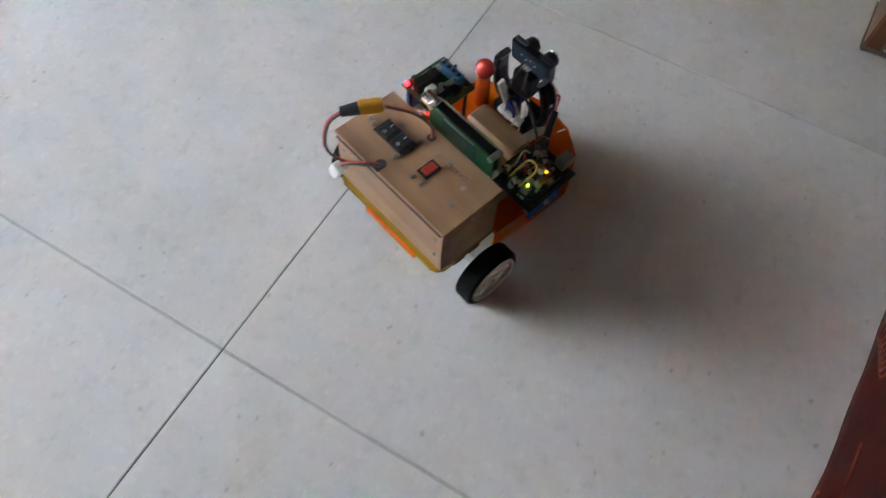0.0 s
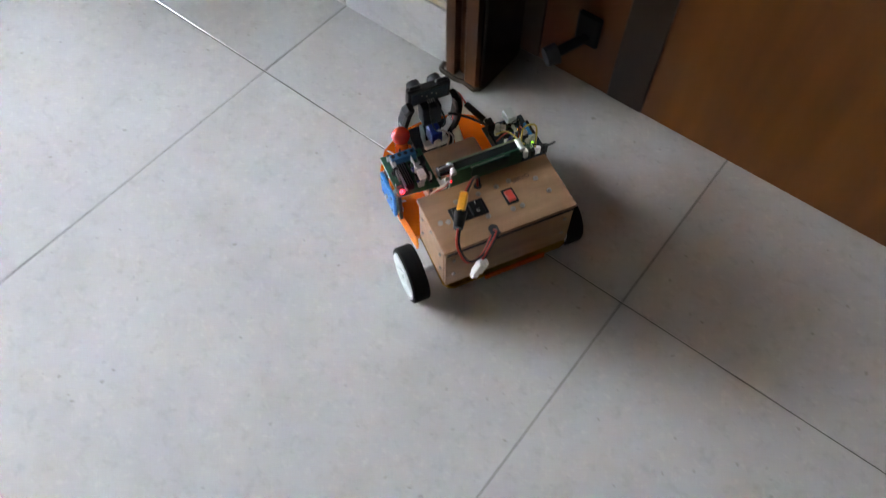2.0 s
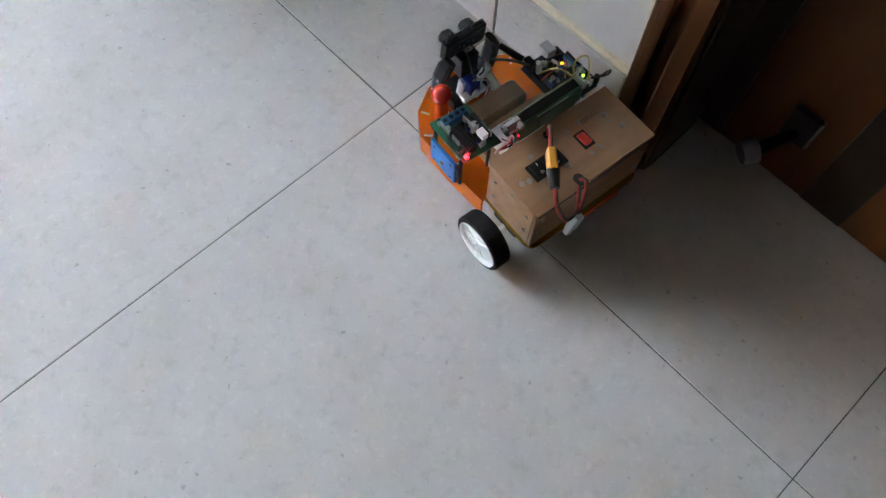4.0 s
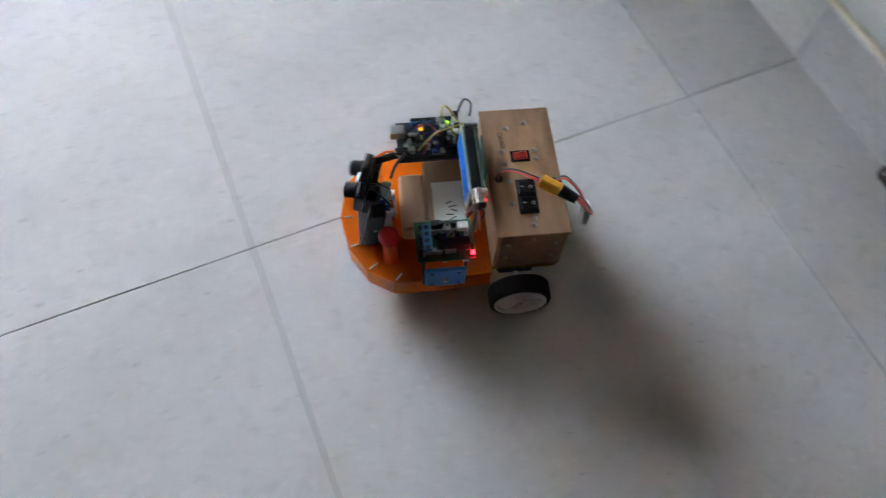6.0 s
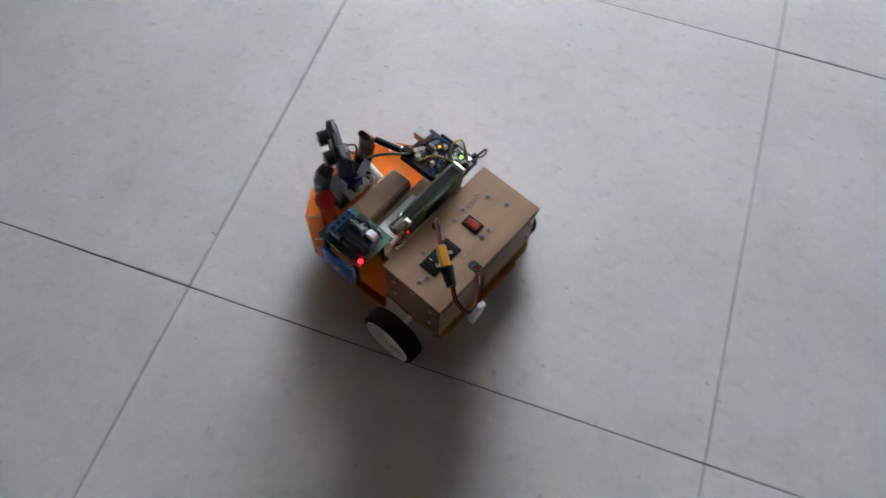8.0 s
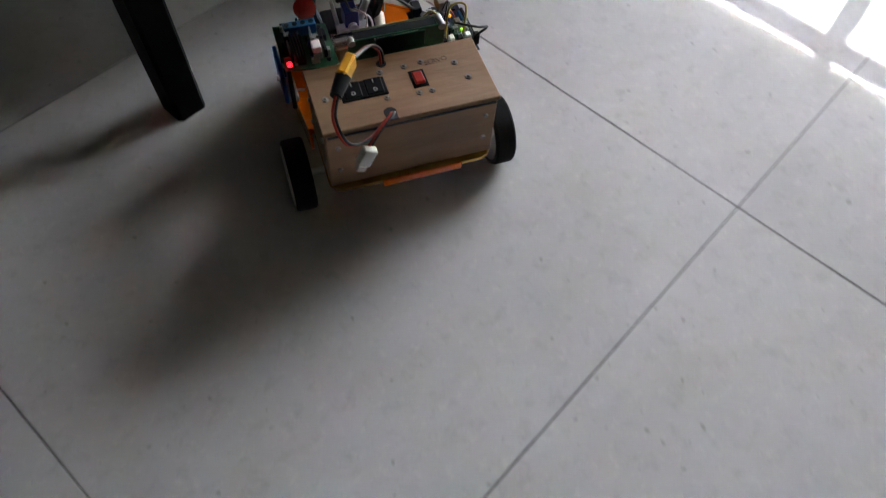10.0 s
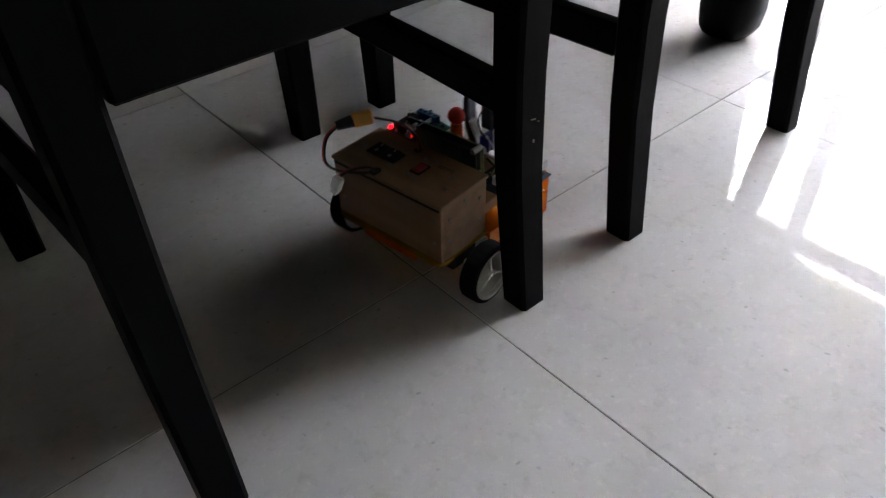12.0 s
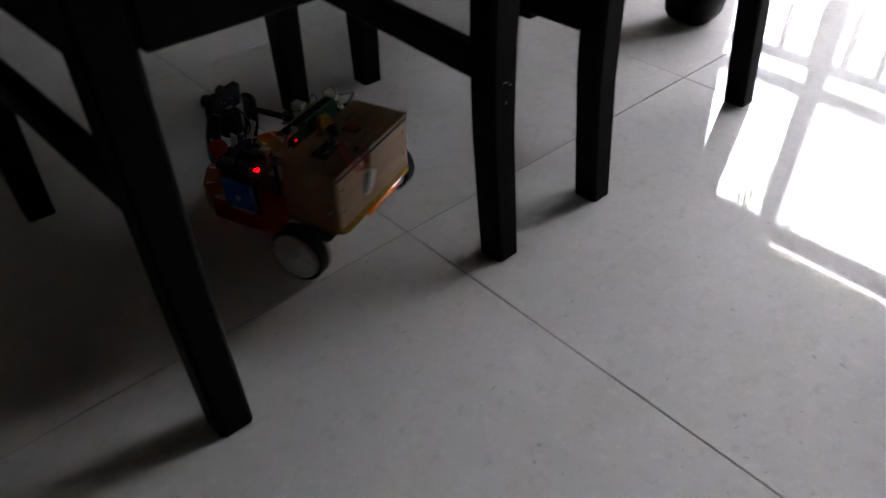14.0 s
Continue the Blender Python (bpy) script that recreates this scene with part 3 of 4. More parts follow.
def chassis():
    side = [(-0.079, 0.030), (-0.083, 0.085), (-0.083, 0.134), (-0.067, 0.161), (-0.038, 0.180), (0.0, 0.187)]
    front = side + [(-x, y) for x, y in side[-2::-1]]
    rear = [(0.076, 0.030), (0.077, -0.038), (0.073, -0.045), (0.066, -0.048), (-0.066, -0.048), (-0.073, -0.045), (-0.077, -0.038), (-0.076, 0.030)]
    part("base_plate", prism(B(), rear, 0.056, 0.060), M_YELLOW_AC, robot, "yellow acrylic rear plate")
    part("front_plate", prism(B(), front[::-1], 0.052, 0.0585), M_ORANGE, robot, "orange acrylic front plate")
    bm = B()
    for a, b in zip(front, front[1:]):
        d = Vector((b[0] - a[0], b[1] - a[1], 0))
        box(bm, ((a[0] + b[0]) / 2, (a[1] + b[1]) / 2, 0.0445), (d.length, 0.003, 0.029), 0, turn=Matrix.Rotation(math.atan2(d.y, d.x), 3, "Z"))
    part("rim", bm, M_ORANGE, robot, "orange taped rim")
    part("rear_strip", box(B(), (0.008, -0.0490, 0.0565), (0.075, 0.003, 0.008), 0.001), M_ORANGE, robot, "orange tape on the rear edge")
    for i, (x, y) in enumerate(front[1:-1]):
        part("staple", box(B(), (x * 0.93, y * 0.965, 0.0592), (0.0012, 0.010, 0.0012), turn=Matrix.Rotation(math.atan2(-x, y - 0.06), 3, "Z")), M_CLEAR, robot)
    for sx in (-1, 1):
        part("gear_motor", box(B(), (sx * 0.060, 0.000, 0.042), (0.022, 0.040, 0.022), 0.003), M_BLACK_PL, robot, "dark gear motor")
        part("axle", cyl(B(), (sx * 0.07, 0, 0.034), (sx * 0.108, 0, 0.034), 0.003), M_WHITE_PL, robot)
    part("caster_housing", cyl(B(), (0, 0.155, 0.002), (0, 0.155, 0.052), 0.012, 0.016), M_BLACK_PL, robot, smooth=True)


chassis()


def wheel(sx):
    bm = B()
    n, w = 48, 0.0100
    prof = [(-w, 0.0288), (-w, 0.0328), (-w * 0.8, 0.0340), (w * 0.8, 0.0340), (w, 0.0328), (w, 0.0288)]
    rings = [[bm.verts.new((x, (r + (0.0007 if r > 0.033 and k % 2 else 0)) * math.cos(2 * math.pi * k / n), r * math.sin(2 * math.pi * k / n))) for k in range(n)] for x, r in prof]
    for a, b in zip(rings, rings[1:] + rings[:1]):
        for k in range(n):
            bm.faces.new((a[k], a[(k + 1) % n], b[(k + 1) % n], b[k]))
    wh = part("wheel", bm, M_RUBBER, robot, "black treaded tyre on a white rim", at=pose(sx * 0.099, 0, 0.0343))
    bm = B()
    rim = [(0.0070, 0.0045), (0.0070, 0.0245), (0.0105, 0.0258), (0.0112, 0.0286), (-0.0095, 0.0289), (-0.0095, 0.0045)]
    n = 40
    rings = [[bm.verts.new((sx * x, r * math.cos(2 * math.pi * k / n), r * math.sin(2 * math.pi * k / n))) for k in range(n)] for x, r in rim]
    for a, b in zip(rings, rings[1:] + rings[:1]):
        for k in range(n):
            bm.faces.new((a[k], a[(k + 1) % n], b[(k + 1) % n], b[k]))
    part("rim", bm, M_WHITE_PL, wh, "white plastic rim", smooth=True)
    part("hub", cyl(cyl(B(), (-sx * 0.009, 0, 0), (sx * 0.0095, 0, 0), 0.0062, 0.0055, 16), (sx * 0.0095, 0, 0), (sx * 0.0103, 0, 0), 0.0028, 0.0028, 8), M_WHITE_PL, wh, smooth=True)
    part("hub_screw", cyl(B(), (sx * 0.0103, 0, 0), (sx * 0.0113, 0, 0), 0.0024, 0.0020, 10), M_SILVER, wh)
    for k in range(3):
        a = 2 * math.pi * k / 3
        part("rib", box(B(), (sx * 0.0079, 0.0145 * math.cos(a), 0.0145 * math.sin(a)), (0.0022, 0.019, 0.0022), turn=Matrix.Rotation(a, 3, "X")), M_WHITE_PL, wh)
    return wh


wheels = [wheel(-1), wheel(1)]


def lettering(words, parent, at, size):
    """Pen lettering as a thin mesh on the lid."""
    cu = bpy.data.curves.new("lettering", "FONT")
    cu.body, cu.size, cu.extrude, cu.align_x = words, size, 0.0001, "CENTER"
    tmp = bpy.data.objects.new("lettering", cu)
    me = bpy.data.meshes.new_from_object(tmp)
    bpy.data.objects.remove(tmp)
    me.materials.append(M_PEN)
    ob = new("lettering", me)
    ob.parent = parent
    ob.matrix_basis = pose(*at, 0, 0, 4)
    ob["label"] = "pen lettering on the plywood"


def battery_box():
    y, z = (BY0 + BY1) / 2, (BZ0 + BZ1) / 2
    th = 0.004
    b = part("battery_box", box(B(), (0, BY0 + th / 2, z - 0.002), (2 * BX - 0.001, th, BZ1 - BZ0 - 0.004), 0.0006), M_PLY, robot, "plywood box with bolted panels")
    part("panel", box(B(), (0, BY1 - th / 2, z - 0.002), (2 * BX - 0.001, th, BZ1 - BZ0 - 0.004), 0.0006), M_PLY, b)
    for sx in (-1, 1):
        part("panel", box(B(), (sx * (BX - th / 2), y, z - 0.002), (th, BY1 - BY0 - 2 * th - 0.0008, BZ1 - BZ0 - 0.0045), 0.0006), M_PLY, b)
        for yy, zz in ((BY0 + 0.012, BZ0 + 0.022), (BY0 + 0.012, BZ0 + 0.050), (BY1 - 0.012, BZ0 + 0.022), (BY1 - 0.012, BZ0 + 0.050), (y, BZ0 + 0.060)):
            part("bolt", cyl(B(), (sx * (BX - 0.001), yy, zz), (sx * (BX + 0.0018), yy, zz), 0.0026, 0.0018, 8), M_BOLT, b)
        for zz in (BZ0 + 0.022, BZ0 + 0.050):
            part("bolt", cyl(B(), (sx * (BX - 0.010), BY0 + 0.001, zz), (sx * (BX - 0.010), BY0 - 0.0018, zz), 0.0026, 0.0018, 8), M_BOLT, b)
    # lid with cut-outs built from strips round the two switches
    lid = box(B(), (0, y, BZ1 - 0.0022), (2 * BX + 0.003, BY1 - BY0 + 0.003, 0.0044), 0.0008)
    lid = part("lid", lid, M_PLY, robot, "plywood lid with switches, bolts and wire holes")
    part("lid_edge", box(B(), (0, BY0 - 0.0012, BZ1 - 0.0064), (2 * BX - 0.004, 0.0016, 0.0014)), M_INK, robot, "dark gap under the lid")
    # double black rocker switch
    sw = part("switch_block", box(B(), (-0.033, -0.006, BZ1 + 0.0004), (0.040, 0.0200, 0.0030), 0.0006), M_BLACK_PL, lid, "black double rocker switch")
    for dx in (-0.0095, 0.0095):
        part("rocker", box(B(), (-0.033 + dx, -0.006, BZ1 + 0.0024), (0.015, 0.0165, 0.0030), 0.0008, turn=Matrix.Rotation(radians(7), 3, "X")), M_BLACK_PL, lid)
        part("mark", box(B(), (-0.033 + dx, -0.0015, BZ1 + 0.0048), (0.0007, 0.0035, 0.0003), turn=Matrix.Rotation(radians(7), 3, "X")), M_WHITE_PL, lid, "white bar mark")
        bm = B()
        tube(bm, [(-0.033 + dx + 0.0016 * math.cos(a), -0.0105 + 0.0016 * math.sin(a), BZ1 + 0.0036) for a in (k * math.pi / 4 for k in range(9))], 0.0003, 4, 1)
        part("mark", bm, M_WHITE_PL, lid, "white ring mark")
    # red rocker in a dark slot
    part("switch_slot", box(B(), (0.016, -0.006, BZ1 + 0.0002), (0.0135, 0.0200, 0.0012), 0.0003), M_BLACK_PL, lid, "dark slot")
    part("red_rocker", box(B(), (0.016, -0.006, BZ1 + 0.0015), (0.0090, 0.0150, 0.0032), 0.001, turn=Matrix.Rotation(radians(-6), 3, "X")), G_SWITCH, lid, "red rocker switch")
    for x, yy in ((-0.066, -0.008), (-0.058, -0.010), (-0.040, 0.010), (-0.016, -0.020), (-0.014, 0.010), (0.008, 0.011), (0.023, -0.022), (0.012, -0.022), (0.052, 0.004), (0.058, -0.016), (0.0235, 0.0125)):
        part("bolt", cyl(cyl(B(), (x, yy, BZ1 - 0.001), (x, yy, BZ1 + 0.0012), 0.0032, 0.0030, 6), (x, yy, BZ1 + 0.001), (x, yy, BZ1 + 0.0026), 0.0015, 0.0012, 8), M_BOLT, lid)
    for x, yy, r in ((-0.010, 0.020, 0.0045), (-0.018, -0.036, 0.0055)):
        part("wire_hole", cyl(B(), (x, yy, BZ1 - 0.001), (x, yy, BZ1 + 0.0004), r, r, 14), M_INK, lid, "dark wire hole")
    part("notch", box(B(), (-0.018, -0.0415, BZ1 + 0.0001), (0.010, 0.006, 0.0008)), M_INK, lid, "dark wire notch")
    lettering("SERVO", lid, (0.037, 0.0085, BZ1 + 0.0003), 0.0072)


battery_box()


def battery_wiring():
    top = BZ1
    for dx, m, nm in ((0, M_REDWIRE, "red lead"), (0.0022, M_BLACKWIRE, "black lead")):
        part("wire", tube(B(), [(-0.010 + dx, 0.020, top - 0.002), (-0.012 + dx, 0.020, top + 0.016), (-0.024 + dx, 0.008, top + 0.034), (-0.041 + dx, -0.011, top + 0.043)], 0.0013), m, robot, nm, smooth=True)
        part("wire", tube(B(), [(-0.063 + dx, -0.044, top + 0.040), (-0.069 + dx, -0.056, top + 0.028), (-0.062 + dx, -0.066, top + 0.008), (-0.042 + dx, -0.060, top + 0.002), (-0.018 + dx, -0.036, top - 0.002)], 0.0013), m, robot, nm, smooth=True)
        part("wire", tube(B(), [(-0.018 + dx, -0.036, top - 0.002), (-0.020 + dx, -0.046, top + 0.009), (-0.034 + dx, -0.058, top + 0.006), (-0.044 + dx, -0.064, top - 0.002)], 0.0013), m, robot, nm, smooth=True)
    q = Matrix.Rotation(radians(-35), 3, "Z") @ Matrix.Rotation(radians(4), 3, "X")
    part("power_connector", box(B(), (-0.048, -0.021, top + 0.0435), (0.0085, 0.022, 0.0150), 0.0016, turn=q), M_AMBER, robot, "amber power connector")
    part("shrink_sleeve", cyl(B(), (-0.053, -0.029, top + 0.043), (-0.063, -0.044, top + 0.040), 0.0066, 0.0048, 12), M_BLACK_PL, robot, "black shrink sleeve", smooth=True)
    q = Matrix.Rotation(radians(25), 3, "Y")
    cn = part("balance_plug", box(B(), (-0.047, -0.066, top - 0.012), (0.012, 0.0075, 0.019), 0.001, turn=q), M_CLEAR, robot, "milky white plug hanging at the back")
    part("plug_tip", box(B(), (-0.0525, -0.066, top - 0.024), (0.008, 0.006, 0.006), 0.0006, turn=q), M_CLEAR, cn)


battery_wiring()


def display_module():
    lean = Matrix.Rotation(radians(4), 3, "X")
    d = part("display_board", box(B(), (0.010, 0.0395, 0.130), (0.088, 0.0018, 0.036), 0.0004, turn=lean), M_GREEN, robot, "green back of a character display")
    part("bezel", box(B(), (0.010, 0.0465, 0.1300), (0.080, 0.0105, 0.033), 0.001, turn=lean), M_BLACK_PL, d, "black display bezel")
    part("front_frame", box(B(), (0.010, 0.0530, 0.1290), (0.086, 0.0016, 0.036), 0.0004, turn=lean), M_PCB_EDGE, d, "pale edge of the front board")
    part("screen", box(B(), (0.010, 0.0546, 0.1290), (0.074, 0.0012, 0.026), 0.0003, turn=lean), M_LCD, d, "blue display screen")
    part("adapter_board", box(B(), (0.012, 0.0345, 0.140), (0.045, 0.0016, 0.018), 0.0004, turn=lean), M_DKGREEN, d, "dark adapter board")
    for x, z in ((-0.031, 0.146), (0.051, 0.146), (-0.031, 0.114), (0.051, 0.114)):
        part("screw", cyl(B(), (x, 0.036, z), (x, 0.050, z), 0.0034, 0.0034, 10), M_SILVER, d, "bright steel screw", smooth=True)
    for k in range(16):
        part("solder_pin", box(B(), (-0.010 + k * 0.00254, 0.0375, 0.1462), (0.0012, 0.0030, 0.0012), turn=lean), M_SILVER, d)
    part("bracket", cyl(cyl(B(), (-0.044, 0.045, 0.143), (-0.028, 0.045, 0.143), 0.0068, 0.0068, 16), (-0.0445, 0.045, 0.143), (-0.0455, 0.045, 0.143), 0.0074, 0.0074, 16), M_CHROME, d, "bright polished barrel at the end of the display", smooth=True)
    part("backlight", ball(B(), (-0.034, 0.036, 0.134), 0.0012, seg=8), G_REDDIM, d, "tiny red light")
    for x in (-0.028, 0.048):
        part("post", cyl(B(), (x, 0.043, 0.0585), (x, 0.043, 0.116), 0.0025, 0.0025, 10), M_SILVER, d)


display_module()


def middle_deck():
    d = part("wood_deck", box(B(), (0.000, 0.108, 0.0715), (0.070, 0.028, 0.026), 0.007, seg=3), M_PLY, robot, "plywood block behind the sensor head")
    part("wood_block", box(B(), (0.004, 0.070, 0.066), (0.105, 0.046, 0.015), 0.001), M_PLY, robot, "low plywood deck")
    pp = part("paper_label", box(B(), (-0.004, 0.069, 0.0745), (0.062, 0.034, 0.0012)), M_PAPER, robot, "white paper label with pen scribble")
    for k in range(5):
        part("pen_stroke", box(B(), (-0.020 + 0.005 * k, 0.066 + 0.003 * math.sin(k * 2), 0.0754), (0.0012, 0.009 - 0.001 * (k % 3), 0.0004), turn=Matrix.Rotation(0.5 * math.cos(k * 1.7), 3, "Z")), M_INK, pp)
    part("glue_stick", cyl(B(), (0.020, 0.128, 0.066), (0.024, 0.155, 0.068), 0.0055, 0.0055, 12), M_GLUE, robot, "white glue stick stub", smooth=True)


middle_deck()


def driver_board():
    tilt = Matrix.Rotation(radians(8), 3, "Y")
    d = part("driver_board", box(B(), (-0.065, 0.081, 0.112), (0.050, 0.059, 0.0016), 0.0003, turn=tilt), M_GREEN, robot, "green motor driver board with terminals")
    part("heat_sink", box(B(), (-0.074, 0.072, 0.118), (0.010, 0.030, 0.010), 0.0008), M_BLACK_PL, d)
    for k in range(4):
        part("fin", box(B(), (-0.0778 + k * 0.0026, 0.072, 0.1245), (0.0012, 0.030, 0.004)), M_BLACK_PL, d)
    part("terminal_block", box(B(), (-0.066, 0.099, 0.119), (0.030, 0.009, 0.011), 0.0006), M_TEAL, d, "teal screw terminal block")
    for k in range(4):
        part("terminal_screw", cyl(B(), (-0.0775 + k * 0.0075, 0.099, 0.1240), (-0.0775 + k * 0.0075, 0.099, 0.1250), 0.0024, 0.0024, 10), M_BLACK_PL, d)
    part("capacitor", cyl(B(), (-0.056, 0.078, 0.113), (-0.056, 0.078, 0.124), 0.0042, 0.0042, 14), M_CHIP, d, smooth=True)
    part("relay", box(B(), (-0.058, 0.063, 0.1265), (0.008, 0.011, 0.007), 0.0008), M_WHITE_PL, d, "white jumper block")
    part("header", box(B(), (-0.050, 0.074, 0.118), (0.003, 0.026, 0.009), 0.0003), M_BLACK_PL, d)
    part("pin_strip", box(B(), (-0.058, 0.090, 0.118), (0.0012, 0.030, 0.009)), M_SILVER, d)
    part("pin_strip", box(B(), (-0.081, 0.086, 0.118), (0.0012, 0.030, 0.009)), M_SILVER, d)
    part("regulator", box(B(), (-0.048, 0.088, 0.116), (0.007, 0.010, 0.007), 0.0004), M_BLACK_PL, d)
    # block added under the indicator to keep its red glow off the floor
    part("glow_block", box(B(), (-0.0840, 0.0555, 0.1165), (0.005, 0.005, 0.004), 0.0004), M_BLACK_PL, d)
    part("power_light", ball(B(), (-0.0845, 0.0545, 0.1195), 0.0024, seg=10), G_RED, d, "glowing red indicator light")
    for x, y in ((-0.086, 0.061), (-0.048, 0.061), (-0.086, 0.104), (-0.048, 0.104)):
        part("standoff", cyl(B(), (x, y, 0.0585), (x, y, 0.112), 0.0022, 0.0022, 8), M_BLACK_PL, d)


driver_board()


def board_clutter():
    rng = random.Random(11)
    for cx, cy, w, d, z in ((-0.068, 0.083, 0.042, 0.050, 0.1125), (0.070, 0.086, 0.046, 0.056, 0.0945), (0.074, 0.066, 0.034, 0.024, 0.104)):
        for k in range(48 if z > 0.11 else 34):
            x, y = cx + rng.uniform(-w / 2, w / 2), cy + rng.uniform(-d / 2, d / 2)
            h = rng.choice((0.002, 0.003, 0.005, 0.009, 0.013 if z > 0.11 else 0.006))
            sz = (rng.uniform(0.002, 0.006), rng.uniform(0.002, 0.006), h)
            part("component", box(B(), (x, y, z + h / 2 - 0.0003), sz, 0.0003), rng.choice((M_BLACK_PL, M_BLACK_PL, M_BLACK_PL, M_CHIP, M_SILVER, M_DKGREEN, M_DKBLUE)), robot)
    for k in range(4):
        a = (rng.uniform(0.046, 0.094), rng.uniform(0.055, 0.110), 0.098)
        b = (rng.uniform(0.046, 0.094), rng.uniform(0.050, 0.080), 0.106)
        m_ = ((a[0] + b[0]) / 2 + rng.uniform(-0.01, 0.01), (a[1] + b[1]) / 2, 0.118 + rng.uniform(0, 0.010))
        part("jumper_wire", tube(B(), [a, m_, b], 0.0008, 6, 6), rng.choice((M_BLACKWIRE, M_REDWIRE, M_WHITEWIRE, M_BLACKWIRE, M_DKBLUE)), robot, smooth=True)


board_clutter()


def side_brackets():
    for sx in (-1, 1):
        b = part("side_bracket", box(B(), (sx * 0.092, 0.082, 0.083), (0.004, 0.042, 0.036), 0.001), M_BLUE, robot, "blue plastic side bracket with a bolt")
        part("bolt", cyl(B(), (sx * 0.093, 0.082, 0.080), (sx * 0.0965, 0.082, 0.080), 0.0035, 0.0028, 8), M_SILVER, b)
        for yy, zz in ((0.068, 0.094), (0.096, 0.094), (0.068, 0.070), (0.096, 0.070)):
            part("hole", cyl(B(), (sx * 0.0925, yy, zz), (sx * 0.0943, yy, zz), 0.0018, 0.0018, 8), M_INK, b)
        part("foot", box(B(), (sx * 0.086, 0.082, 0.062), (0.012, 0.030, 0.006), 0.001), M_SILVER, b)


side_brackets()


def controller_board():
    d = part("controller_board", box(B(), (0.070, 0.086, 0.094), (0.0535, 0.0686, 0.0016), 0.0004), M_BLUEPCB, robot, "dark blue controller board with wires")
    part("usb_socket", box(B(), (0.080, 0.119, 0.1005), (0.012, 0.016, 0.011), 0.0005), M_SILVER, d, "bare metal socket")
    part("power_jack", box(B(), (0.052, 0.116, 0.1005), (0.009, 0.0135, 0.011), 0.001), M_BLACK_PL, d)
    part("chip", box(B(), (0.064, 0.078, 0.0970), (0.010, 0.035, 0.004), 0.0004), M_BLACK_PL, d)
    for x in (0.0455, 0.0945):
        part("header", box(B(), (x, 0.080, 0.0990), (0.0026, 0.046, 0.0085), 0.0002), M_BLACK_PL, d)
    sh = part("sensor_shield", box(B(), (0.074, 0.066, 0.1035), (0.040, 0.030, 0.0016), 0.0004), M_BLUEPCB, d)
    for k, (x, y) in enumerate(((0.060, 0.110), (0.066, 0.107), (0.056, 0.104))):
        part("capacitor", cyl(B(), (x, y, 0.0945), (x, y, 0.1025), 0.0032, 0.0032, 12), M_SILVER, d, smooth=True)
    for k in range(5):
        part("plug", box(B(), (0.060 + 0.008 * k, 0.053 + 0.002 * (k % 2), 0.1085), (0.005, 0.006, 0.012), 0.0005), (M_BLACK_PL, M_WHITE_PL)[k % 2], d)
    part("crystal", box(B(), (0.078, 0.102, 0.0970), (0.004, 0.010, 0.0035), 0.001), M_SILVER, d)
    part("status_light", ball(B(), (0.079, 0.093, 0.1045), 0.0017, seg=8), G_ORANGE, d, "glowing orange light")
    part("status_light", ball(B(), (0.081, 0.063, 0.1125), 0.0017, seg=8), G_GREEN, d, "glowing green light")
    part("barrel_plug", cyl(B(), (0.050, 0.122, 0.1005), (0.036, 0.150, 0.110), 0.0042, 0.0036, 12), M_BLACK_PL, d, "black power plug", smooth=True)
    part("plug_collar", cyl(B(), (0.0515, 0.119, 0.1002), (0.049, 0.124, 0.1015), 0.0040, 0.0040, 12), M_SILVER, d)
    part("wire", tube(B(), [(0.036, 0.150, 0.110), (0.030, 0.160, 0.122), (0.024, 0.156, 0.112), (0.018, 0.150, 0.064)], 0.0010), M_REDWIRE, robot, "thin red wire", smooth=True)
    part("wire", tube(B(), [(0.048, 0.112, 0.105), (0.030, 0.122, 0.116), (0.014, 0.128, 0.124), (0.004, 0.130, 0.128)], 0.0016), M_BLACKWIRE, robot, "black sensor lead", smooth=True)
    part("wire", tube(B(), [(0.062, 0.055, 0.112), (0.070, 0.070, 0.135), (0.084, 0.066, 0.138), (0.078, 0.052, 0.118)], 0.0011), M_YELWIRE, robot, "yellow looped wire", smooth=True)
    part("wire", tube(B(), [(0.052, 0.098, 0.103), (0.056, 0.080, 0.126), (0.062, 0.060, 0.128), (0.060, 0.048, 0.138)], 0.0010), M_YELWIRE, robot, "yellow wire", smooth=True)
    part("wire", tube(B(), [(0.090, 0.052, 0.112), (0.098, 0.044, 0.128), (0.086, 0.038, 0.136), (0.066, 0.042, 0.142)], 0.0012), M_BLACKWIRE, robot, "black wire", smooth=True)
    for k in range(3):
        part("wire", tube(B(), [(-0.050 - 0.003 * k, 0.044, 0.112), (-0.040, 0.038 + 0.003 * k, 0.120), (-0.032, 0.046, 0.112 + 0.004 * k), (-0.026 + 0.004 * k, 0.052, 0.082)], 0.0009), (M_BLACKWIRE, M_REDWIRE, M_WHITEWIRE)[k], robot, smooth=True)


controller_board()

bulb = part("red_lamp", ball(B(), (-0.054, 0.137, 0.108), 0.0112, (1, 1, 0.95), 18), M_RED_PL, robot, "round glossy red lamp", smooth=True)
part("lamp_base", cyl(B(), (-0.053, 0.136, 0.0585), (-0.054, 0.137, 0.099), 0.0095, 0.0075, 14), M_LAMPSTEM, bulb, "orange-red stem", smooth=True)

HEAD = (-0.010, 0.153, 0.067)


